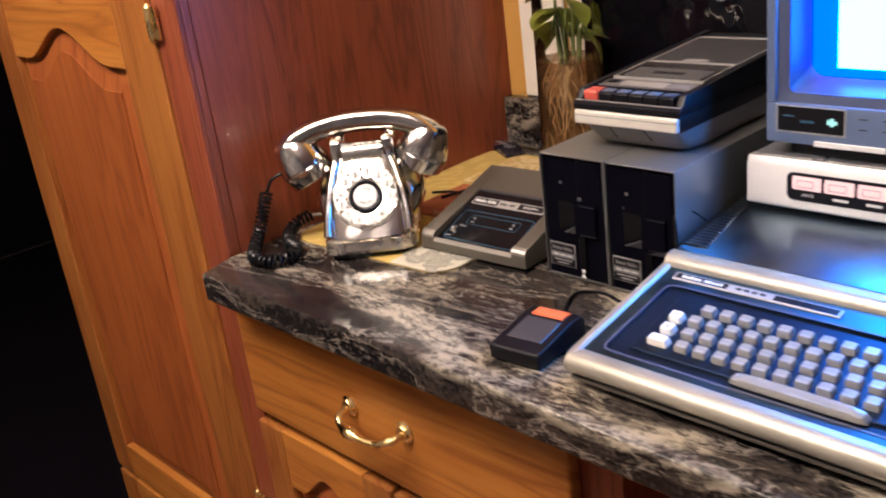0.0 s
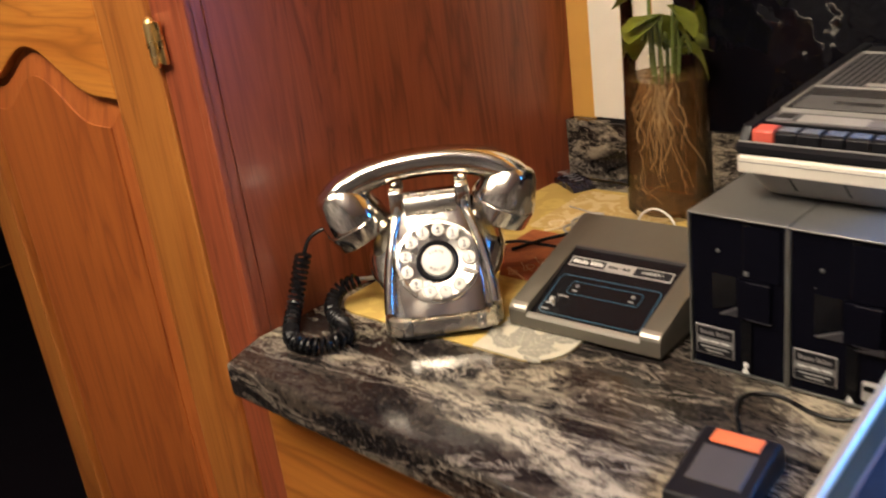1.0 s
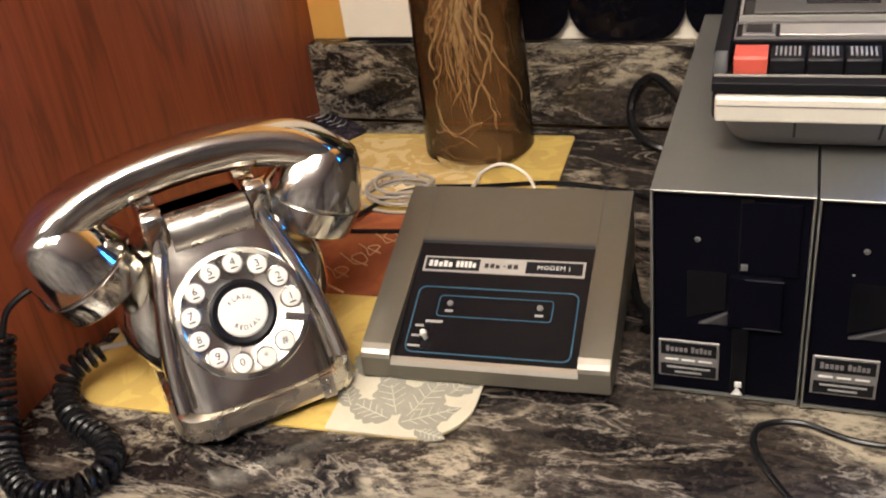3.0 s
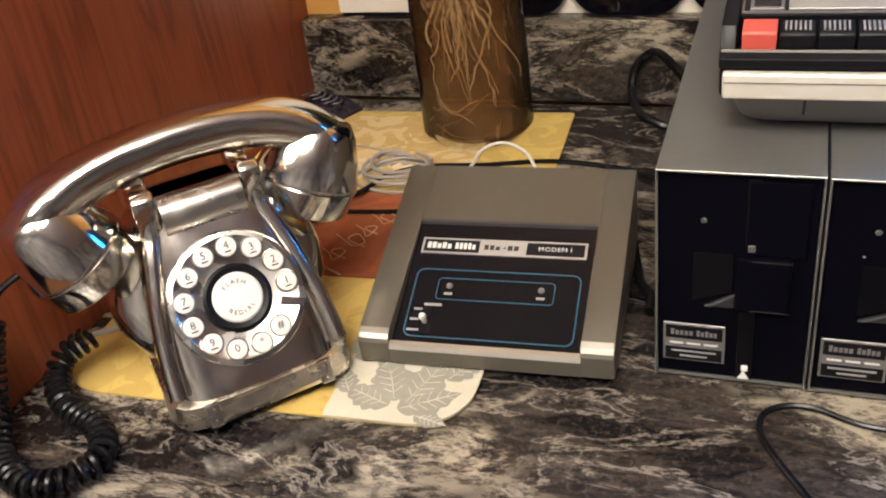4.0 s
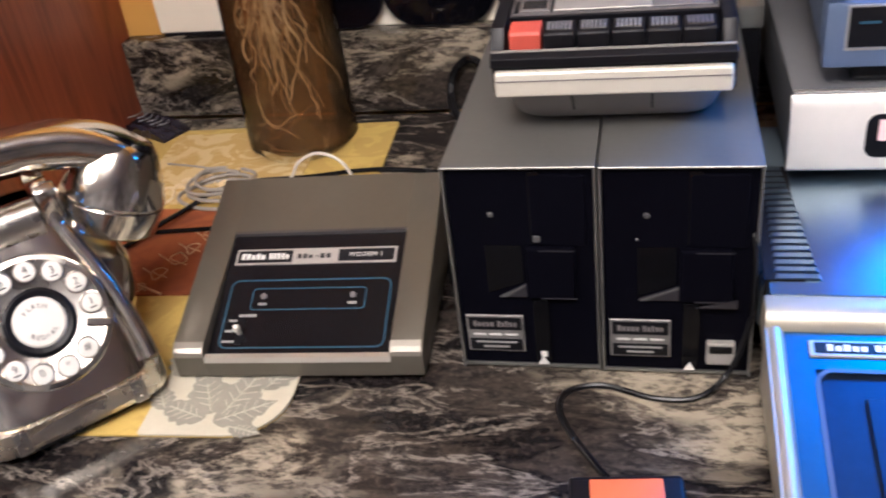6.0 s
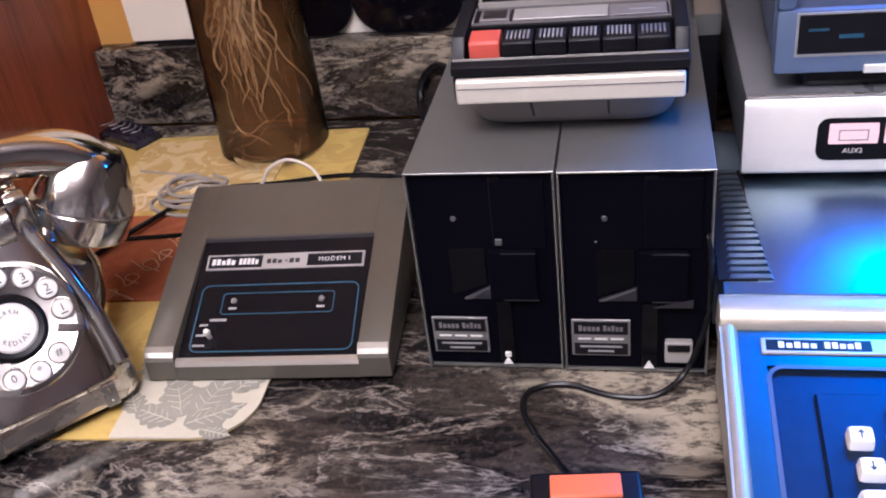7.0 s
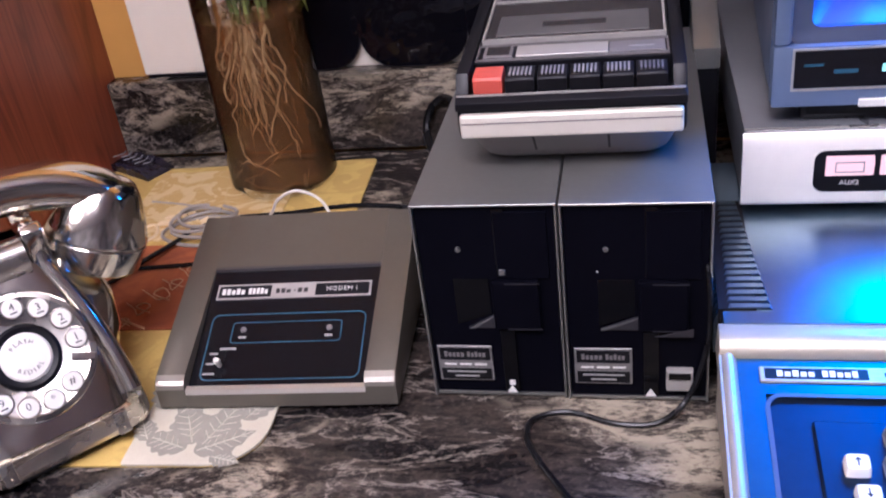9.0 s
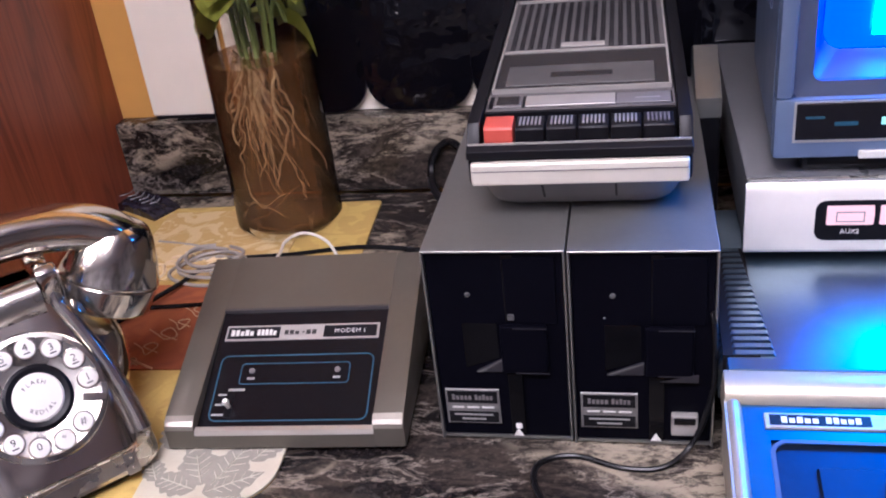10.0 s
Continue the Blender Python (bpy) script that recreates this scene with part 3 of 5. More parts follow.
patch("patch", 0.0555, 0.1475, -0.2185, -0.116, 0.0015, M_CLOTH_G, "cream square with grey leaves", 0.002, (0.036, 0.002, 0.002, 0.002))


def printed_leaf(x, y, turn, size, z):
    """A flat lobed leaf printed on the cream cloth, with its pale ribs."""
    m = pose(x, y, z, 0, 0, turn)
    n, side = 22, []
    for k in range(n + 1):
        u = k / n
        half = size * 0.34 * math.sin(math.pi * u ** 0.8) ** 0.8 * (0.72 + 0.28 * abs(math.sin(math.pi * 4.5 * u)))
        side.append((half, size * u))
    rim = [(h, v) for h, v in side] + [(-h, v) for h, v in side[-2:0:-1]]
    bm = bmesh.new()
    mid = [bm.verts.new(m @ Vector((0, v, 0))) for _, v in side]
    for s in (-1, 1):
        edge = [bm.verts.new(m @ Vector((s * max(h, 0.0002), v - size * 0.06, 0))) for h, v in side]
        for k in range(n):
            bm.faces.new((mid[k], edge[k], edge[k + 1], mid[k + 1]))
    leaf = part("printed_leaf", bm, M_LEAF_PRINT, mat, "grey printed leaf")
    ribs = bmesh.new()
    for k in range(1, 6):
        for s in (-1, 1):
            v = size * (0.10 + 0.15 * k)
            tube([m @ Vector((0, v - size * 0.12, 0.00006)), m @ Vector((s * size * 0.20 * math.sin(math.pi * v / size), v, 0.0001))], 0.00035, 4, ribs, 0)
    tube([m @ Vector((0, 0, 0.0001)), m @ Vector((0, size * 0.95, 0.0001))], 0.0005, 4, ribs, 0)
    part("leaf_ribs", ribs, M_LEAF_RIB, leaf)


LEAVES = ((0.104, -0.206, -62, 0.040), (0.106, -0.200, -20, 0.046), (0.098, -0.198, 24, 0.044), (0.094, -0.204, 68, 0.036), (0.116, -0.212, -105, 0.022), (0.128, -0.176, -30, 0.034), (0.068, -0.164, 15, 0.040), (0.080, -0.170, -35, 0.034), (0.066, -0.196, 30, 0.026), (0.130, -0.152, 40, 0.034), (0.104, -0.150, -5, 0.030))
for k, (lx, ly, lt, ls) in enumerate(LEAVES):
    printed_leaf(lx, ly, lt, ls, 0.00305 + 0.00012 * k)
# stitched script on the rust square
for k in range(5):
    x, y = -0.012 + 0.008 * k, -0.062 + 0.018 * k
    e, g = 0.003 * math.sin(2.3 * k + 0.4), 0.8 + 0.35 * ((k * 7) % 5) / 4
    loop = [(-0.014, 0.010), (-0.004, 0.002), (0.003, -0.006 - e), (0.009 * g, 0.004 + e), (0.002, 0.010 * g), (-0.003, 0.004), (0.012, -0.004)]
    part("script_letter", tube([(x + a * g, y + b * g, 0.0031 if n in (0, 6) else 0.0033) for n, (a, b) in enumerate(loop)], 0.0005, 5, None, 5), M_CLOTH_EDGE, mat, "pale embroidered script")
part("script_stroke", tube([(-0.022, -0.052, 0.0031), (0.012, -0.070, 0.0033)], 0.0010, 5, None, 3), M_CLOTH_EDGE, mat, "pale embroidered stroke")
for k in range(7):
    a = radians(20 + 24 * k)
    part("stitched_petal", tube([(-0.01 + 0.012 * math.cos(a), 0.09 + 0.012 * math.sin(a), 0.0031), (-0.01 + 0.026 * math.cos(a), 0.09 + 0.026 * math.sin(a), 0.0033), (-0.01 + 0.034 * math.cos(a + 0.16), 0.09 + 0.034 * math.sin(a + 0.16), 0.0031)], 0.0022, 5, None, 5, lambda u: 0.5 + math.sin(math.pi * u)), M_SCROLL, mat, "pale embroidered petal")
for sx in (-0.05, 0.04):
    part("stitched_scroll", tube([(sx, 0.06, 0.0031), (sx + 0.014, 0.075, 0.0033), (sx + 0.006, 0.095, 0.0033), (sx - 0.008, 0.085, 0.0033), (sx, 0.076, 0.0031)], 0.0018, 5, None, 6), M_SCROLL, mat, "pale embroidered scroll")

# ---- telephone ----
phone = thing("telephone", "polished chrome retro telephone with round push-button dial", "telephone", (0.2010, -0.4605, 0.9032), 45.0)
TILT_A = radians(33)


def face_y(z):
    """The sloping front of the body."""
    return 0.0187 + (z - 0.073) * 0.64


part("foot", loft([ring(0, 0.064, 0.0, 0.112, 0.140, 6), ring(0, 0.064, 0.0062, 0.115, 0.143, 6)]), M_BLACK_SOFT, phone, "black rubber underside")
base_rings = [ring(0, 0.0635, 0.0062, 0.119, 0.149, 7, 56), ring(0, 0.0635, 0.0075, 0.122, 0.152, 7, 56), ring(0, 0.0635, 0.0100, 0.122, 0.152, 7, 56), ring(0, 0.0638, 0.0230, 0.120, 0.150, 7, 56), ring(0, 0.065, 0.0262, 0.113, 0.141, 7, 56)]
part("base", loft(base_rings), M_CHROME_BASE, phone, "stepped chrome base", True)
body_sec = [(0.0262, 0.112, 0.132), (0.030, 0.114, 0.132), (0.045, 0.112, 0.130), (0.060, 0.108, 0.127), (0.075, 0.102, 0.123), (0.090, 0.094, 0.118), (0.104, 0.085, 0.113), (0.114, 0.078, 0.109), (0.120, 0.070, 0.104)]
part("body", loft([ring(0, (face_y(z) + b) / 2, z, w, b - face_y(z), 5, 64) for z, w, b in body_sec]), M_CHROME, phone, "sloping chrome body", True)
flank = [(0.0262, 0.118, 0.028, 0.136), (0.034, 0.130, 0.026, 0.136), (0.048, 0.145, 0.034, 0.134), (0.064, 0.147, 0.044, 0.130), (0.080, 0.136, 0.053, 0.125), (0.096, 0.114, 0.062, 0.120), (0.110, 0.088, 0.067, 0.115), (0.120, 0.070, 0.070, 0.108)]
part("flank", loft([ring(0, (f + b) / 2, z, w, b - f, 3.2, 48) for z, w, f, b in flank]), M_CHROME, phone, "swelling chrome sides of the body", True)
for sx in (-1, 1):
    edge = [(sx * (w / 2 - 0.0045), face_y(z) + 0.0050, z) for z, w, b in body_sec[1:8]] + [(sx * 0.0335, 0.0530, 0.126), (sx * 0.0330, 0.0545, 0.136)]
    part("front_ridge", tube(edge, 0.0056, 12, None, 5), M_CHROME, phone, "raised chrome ridge down to the base", True)
arc = [(-0.036 + 0.072 * k / 10, -0.0150 + 0.0010 * (k / 5 - 1) ** 2) for k in range(11)]
plate = part("drawer_front", prism(arc + [(0.036, -0.009), (-0.036, -0.009)], 0.0105, 0.0225, "z", 0.0006), M_CHROME_BASE, phone, "small chrome pull drawer")
for v in plate.data.vertices:
    v.co.y += (v.co.z - 0.008) * 0.28
for sx in (-0.036, 0.037):
    tab = part("drawer_bracket", box(sx - 0.0045, sx + 0.0045, -0.0165, -0.008, 0.0085, 0.0235, 0.001), M_CHROME_DIAL, plate)
    for v in tab.data.vertices:
        v.co.y += (v.co.z - 0.008) * 0.28
    for bz in (0.0125, 0.0195):
        part("rivet", spun([(0, 0), (0.0011, 0), (0.0008, 0.0008), (0, 0.0010)], pose(sx, -0.0162 + (bz - 0.008) * 0.28, bz, 90, 0, 0), 10), M_CHROME, plate)
for sx in (-0.0335, 0.0335):
    ear = [(0.050, 0.100), (0.0465, 0.128), (0.0475, 0.138), (0.053, 0.142), (0.062, 0.139), (0.066, 0.130), (0.086, 0.130), (0.092, 0.143), (0.100, 0.142), (0.104, 0.100)]
    part("cradle_prong", prism(ear, sx - 0.0072, sx + 0.0072, "x", 0.0028, None, 3), M_CHROME, phone, "", True)
bar = [(0.054 + 0.0125 * math.cos(a), 0.1215 + 0.0135 * math.sin(a)) for a in [2 * math.pi * k / 24 for k in range(24)]]
rest = part("cradle_rest", prism(bar, -0.0258, 0.0258, "x"), M_CHROME_DIAL, phone, "brushed cradle bar between the prongs", True)
FACE_M = frame_of((0.0003, 0.0168, 0.0722), (1, 0, 0), (0, math.sin(TILT_A), math.cos(TILT_A)))
dial = part("dial", spun([(0.0, -0.006), (0.0415, -0.006), (0.0425, 0.0006), (0.0415, 0.0018), (0.0385, 0.0022), (0.037, 0.0012), (0.0, 0.0012)], FACE_M, 64), M_CHROME_DIAL, phone, "brushed round dial plate", True)
DIGITS = "1234567890*#"
for k, ch in enumerate(DIGITS):
    a = radians(-1.5 + 28.0 * k)
    bx, by = 0.0320 * math.cos(a), 0.0320 * math.sin(a)
    btn = part("button", spun([(0.0, 0.0), (0.0062, 0.0), (0.0062, 0.0014), (0.0056, 0.0020), (0.0, 0.0022)], FACE_M @ pose(bx, by, 0.0012), 20), M_BUTTON, dial, "ivory push button", True)
    part("button_ring", spun([(0.0064, 0.0), (0.0073, 0.0), (0.0070, 0.0008), (0.0064, 0.0008)], FACE_M @ pose(bx, by, 0.0012), 20), M_CHROME, dial, "", True)
    words("digit", ch, 0.0070, FACE_M @ pose(bx, by + 0.0006, 0.0035), M_INK, btn)
    if k < 9:
        part("letter_bar", bar_rows([(bx - 0.0022, bx + 0.0022, by - 0.0036, by - 0.0027)], FACE_M @ pose(0, 0, 0.0033)), M_INK, btn)
part("centre_ring", spun([(0.0158, 0.001), (0.0212, 0.001), (0.0212, 0.0034), (0.0190, 0.0046), (0.0158, 0.0036)], FACE_M, 44), M_BLACK, dial, "black ring round the centre", True)
centre = part("centre_button", spun([(0.0, 0.001), (0.0156, 0.001), (0.0156, 0.0038), (0.0143, 0.0050), (0.0, 0.0054)], FACE_M, 44), M_BUTTON, dial, "ivory centre button", True)
for word, rad, mid, step in (("FLASH", 0.0098, 90, -19), ("REDIAL", 0.0098, -90, 18)):
    for k, ch in enumerate(word):
        a = radians(mid + step * (k - (len(word) - 1) / 2))
        words("letter", ch, 0.0042, FACE_M @ pose(rad * math.cos(a), rad * math.sin(a), 0.0053, 0, 0, math.degrees(a) - mid), M_INK, centre)
part("finger_stop", box(0.0265, 0.0420, -0.0026, 0.0026, 0.001, 0.0026, 0.0008, 2, FACE_M @ pose(0, 0, 0, 0, 0, -24)), M_CHROME, dial)

HY, HZ = 0.0765, 0.0015
spine = ((-0.113, 0.122, 0.016, 0.014), (-0.108, 0.127, 0.038, 0.028), (-0.092, 0.136, 0.047, 0.035), (-0.072, 0.146, 0.040, 0.033), (-0.048, 0.153, 0.033, 0.030), (-0.017, 0.1570, 0.031, 0.029), (0.016, 0.1570, 0.031, 0.029),
         (0.045, 0.153, 0.033, 0.030), (0.068, 0.146, 0.040, 0.033), (0.086, 0.136, 0.047, 0.035), (0.101, 0.127, 0.038, 0.028), (0.106, 0.122, 0.016, 0.014))


def oval(x, z, w, h, n=32):
    out = []
    for i in range(n):
        a = 2 * math.pi * i / n
        c, s_ = math.cos(a), math.sin(a)
        out.append((x, HY + w * 0.5 * math.copysign(abs(c) ** 0.75, c), HZ + z + h * 0.5 * math.copysign(abs(s_) ** 0.75, s_)))
    return out


fine = [Vector((x, z, w)) for x, z, w, h in spine]
fine_h = [Vector((h, 0, 0)) for x, z, w, h in spine]
handset = part("handset", loft([oval(a.x, a.y, a.z, b.x) for a, b in zip(smooth_path(fine, 3), smooth_path(fine_h, 3))]), M_CHROME, phone, "curved chrome handset in its cradle", True)
for sx in (-1, 1):
    m = Matrix.Translation((-0.003 + sx * 0.0895, HY - 0.002, HZ + 0.130)) @ pose(0, 0, 0, 0, 180 + sx * 26, 0)
    prof = [(0.0, -0.0155), (0.015, -0.0150), (0.0205, -0.0125), (0.0250, -0.006), (0.0310, 0.011), (0.0348, 0.0250), (0.0348, 0.0258), (0.0345, 0.0264), (0.0330, 0.0266), (0.0330, 0.0276), (0.0343, 0.0278), (0.0347, 0.0284), (0.0346, 0.0292), (0.0325, 0.0455), (0.0322, 0.0466), (0.0314, 0.0472), (0.0300, 0.0474), (0.0, 0.0470)]
    part("mouthpiece" if sx < 0 else "earpiece", spun(prof, m, 40), M_CHROME, handset, "flared chrome cup", True)
# coiled cord, from the handset round on the counter to the back of the base
inv = (pose(0.2010, -0.4605, 0.9032, 0, 0, 45.0)).inverted()
lead = [(0.082, -0.452, 0.990), (0.060, -0.470, 0.999), (0.045, -0.490, 0.992), (0.040, -0.500, 0.975)]
part("cord_lead", tube([inv @ Vector(p) for p in lead], 0.0022, 8), M_BLACK_SOFT, phone, "straight black end of the cord", True)
coil_axis = [(0.040, -0.500, 0.975), (0.036, -0.508, 0.952), (0.040, -0.522, 0.928), (0.056, -0.545, 0.9105), (0.085, -0.563, 0.9098), (0.112, -0.557, 0.9098), (0.124, -0.535, 0.9098), (0.108, -0.514, 0.9098), (0.080, -0.503, 0.9098), (0.057, -0.488, 0.9125), (0.050, -0.468, 0.922), (0.064, -0.450, 0.930)]
axis_pts = smooth_path(coil_axis, 40)
length = [0.0]
for a, b in zip(axis_pts, axis_pts[1:]):
    length.append(length[-1] + (b - a).length)
helix, up = [], Vector((0.3, 0.5, 0.8)).normalized()
TURNS, PER = int(length[-1] / 0.0062), 12
for i in range(TURNS * PER):
    s = length[-1] * i / (TURNS * PER)
    j = min(max(k for k in range(len(length)) if length[k] <= s), len(axis_pts) - 2)
    f = (s - length[j]) / max(1e-9, length[j + 1] - length[j])
    p = axis_pts[j].lerp(axis_pts[j + 1], f)
    d = (axis_pts[j + 1] - axis_pts[j]).normalized()
    side = d.cross(up).normalized()
    up = side.cross(d).normalized()
    a = 2 * math.pi * i / PER
    helix.append(inv @ (p + 0.0074 * (math.cos(a) * side + math.sin(a) * up)))
part("coiled_cord", tube(helix, 0.0022, 6, None, 0), M_BLACK_SOFT, phone, "glossy black coiled cord", True)
part("cord_tail", tube([inv @ Vector(p) for p in ((0.064, -0.450, 0.930), (0.090, -0.436, 0.932), (0.112, -0.425, 0.930), (0.13, -0.42, 0.925))], 0.0022, 8), M_CABLE_GREY, phone, "pale end of the cord", True)

# ---- modem ----
modem = thing("modem", "low bronze-grey metal modem with a black sloping panel", "modem", (0.3305, -0.4095, 0.9018), 3.6)
W, D = 0.0835, 0.150


def slope(y):
    return 0.0275 + 0.29 * (y - 0.006)


RX, RY0, RY1 = 0.0625, 0.006, 0.097
side_prof = [(0.0, 0.004), (0.0, 0.0195), (0.0008, 0.0225), (0.0030, 0.0250), (0.0065, 0.0272), (D, slope(D)), (D, 0.004)]
part("side_rail", prism(side_prof, -W, -RX, "x", 0.0012), M_MODEM, modem, "", True)
part("side_rail", prism(side_prof, RX, W, "x", 0.0012), M_MODEM, modem, "", True)
back_prof = [(RY1, 0.004), (RY1, slope(RY1) - 0.0004), (0.10, slope(0.0999)), (D, slope(D)), (D, 0.004)]
part("rear_cover", prism(back_prof, -RX - 0.0003, RX + 0.0003, "x"), M_MODEM, modem, "smooth bronze-grey cover")
part("front_lip", prism([(0.0003, 0.004), (0.0003, 0.0155), (0.0014, 0.0170), (0.0055, 0.0170), (0.0055, 0.004)], -RX - 0.0003, RX + 0.0003, "x"), M_MODEM, modem, "front edge")
# Highlight along the lip, laid on as a paler strip.
part("lip_edge", prism([(-0.0004, 0.0155), (0.0010, 0.0188), (0.0045, 0.0195), (0.0054, 0.0172), (0.0010, 0.0169)], -RX, RX, "x"), M_LIP_GLINT, modem, "lip brightened with a painted highlight")
for sx in (-1, 1):
    # Same painted highlight on the side corners.
    part("glint_edge", prism([(-0.0003, 0.0200), (0.0005, 0.0230), (0.0028, 0.0256), (0.0065, 0.0279), (0.0068, 0.0270), (0.0030, 0.0245), (0.0010, 0.0220)], min(sx * RX, sx * (W - 0.0008)), max(sx * RX, sx * (W - 0.0008)), "x"), M_CORNER_GLINT, modem, "corner bend brightened with a painted highlight")
panel_prof = [(0.0055, 0.004), (0.0055, 0.0172), (RY1, slope(RY1) - 0.0014), (RY1, 0.004)]
facia = part("facia", prism(panel_prof, -RX, RX, "x"), M_PANEL, modem, "glossy black facia")
part("facia_frame", prism([(RY1 - 0.0012, slope(RY1) - 0.004), (RY1 - 0.0012, slope(RY1) + 0.0006), (RY1 + 0.0012, slope(RY1) + 0.0009), (RY1 + 0.0012, slope(RY1) - 0.004)], -RX, RX, "x"), M_PANELRIM, modem)
part("foot", box(-W + 0.01, W - 0.01, 0.01, D - 0.01, 0.0, 0.0042), M_BLACK, modem, "dark base")
fa = math.atan2(slope(RY1) - 0.0014 - 0.0172, RY1 - 0.0055)
FM = frame_of((0, 0.0055, 0.01725), (1, 0, 0), (0, math.cos(fa), math.sin(fa)))


def outline_bars(x0, x1, y0, y1, r, t, m, material, parent, name):
    """A thin rounded outline printed on a surface."""
    out = rounded_rect(x1 - x0, y1 - y0, r, 6)
    inn = rounded_rect(x1 - x0 - 2 * t, y1 - y0 - 2 * t, max(r - t, 0.0003), 6)
    cx, cy = (x0 + x1) / 2, (y0 + y1) / 2
    bm = bmesh.new()
    rows = [[bm.verts.new(m @ Vector((cx + x, cy + y, h))) for x, y in pts] for pts, h in ((out, 0.0), (out, 0.0002), (inn, 0.0002), (inn, 0.0))]
    n = len(out)
    for a, b in zip(rows, rows[1:] + [rows[0]]):
        for i in range(n):
            bm.faces.new((a[i], a[(i + 1) % n], b[(i + 1) % n], b[i]))
    return part(name, bm, material, parent)


label_plate = part("name_plate", box(-0.0575, 0.0575, 0.0715, 0.0845, 0, 0.0008, 0, 1, FM), M_GREYPLATE, modem, "silver name plate with black fields")
PM = FM @ pose(0, 0, 0.0008)
for px in (-0.056, 0.0165):
    part("plate_field", bar_rows([(px, px + 0.0395, 0.073, 0.083)], PM), M_BLACK, label_plate)
mark_bars(letter_bars(-0.0535, -0.0355, 0.0755, 0.0806, 5, 1) + letter_bars(-0.0335, -0.0185, 0.0755, 0.0806, 5, 2), FM @ pose(0, 0, 0.00105), M_INK_WHITE, label_plate)
mark_bars(letter_bars(-0.0130, -0.0010, 0.0760, 0.0798, 3, 3) + [(0.0003, 0.0020, 0.0774, 0.0783)] + letter_bars(0.0034, 0.0120, 0.0760, 0.0798, 2, 4), PM, M_INK, label_plate)
words("plate_word", "MODEM I", 0.0050, FM @ pose(0.036, 0.078, 0.0011), M_INK_WHITE, label_plate, 0.0001, 1.15)
outline_bars(-0.0565, 0.0565, 0.005, 0.059, 0.006, 0.0009, FM, M_INK_BLUE, facia, "blue_outline")
outline_bars(-0.040, 0.040, 0.0345, 0.052, 0.003, 0.0007, FM, M_INK_BLUE, facia, "blue_outline")
for lx, bars in ((-0.0315, 1), (0.031, 1)):
    part("indicator", spun([(0, 0), (0.0022, 0), (0.0020, 0.0012), (0, 0.0016)], FM @ pose(lx, 0.0455, 0), 14), M_RIM, facia, "small round indicator")
    part("caption_bar", bar_rows([(lx - 0.0028, lx + 0.0028, 0.0385, 0.0403)], FM), M_INK_GREY, facia)
part("caption_bar", bar_rows([(-0.046, -0.034, 0.0292, 0.0312), (-0.0525, -0.0465, 0.0255, 0.0271), (-0.0535, -0.0475, 0.0175, 0.0191), (-0.0545, -0.046, 0.0095, 0.0111)], FM), M_INK_GREY, facia)
part("switch_slot", box(-0.0455, -0.0405, 0.008, 0.028, 0, 0.0004, 0, 1, FM), M_BLACK, facia)
part("toggle", spun([(0, 0), (0.0016, 0), (0.0018, 0.004), (0.0026, 0.0065), (0.0018, 0.009), (0, 0.0095)], FM @ pose(-0.043, 0.0165, 0), 14), M_BUTTON, facia, "small white toggle", True)

# ---- disk drives ----


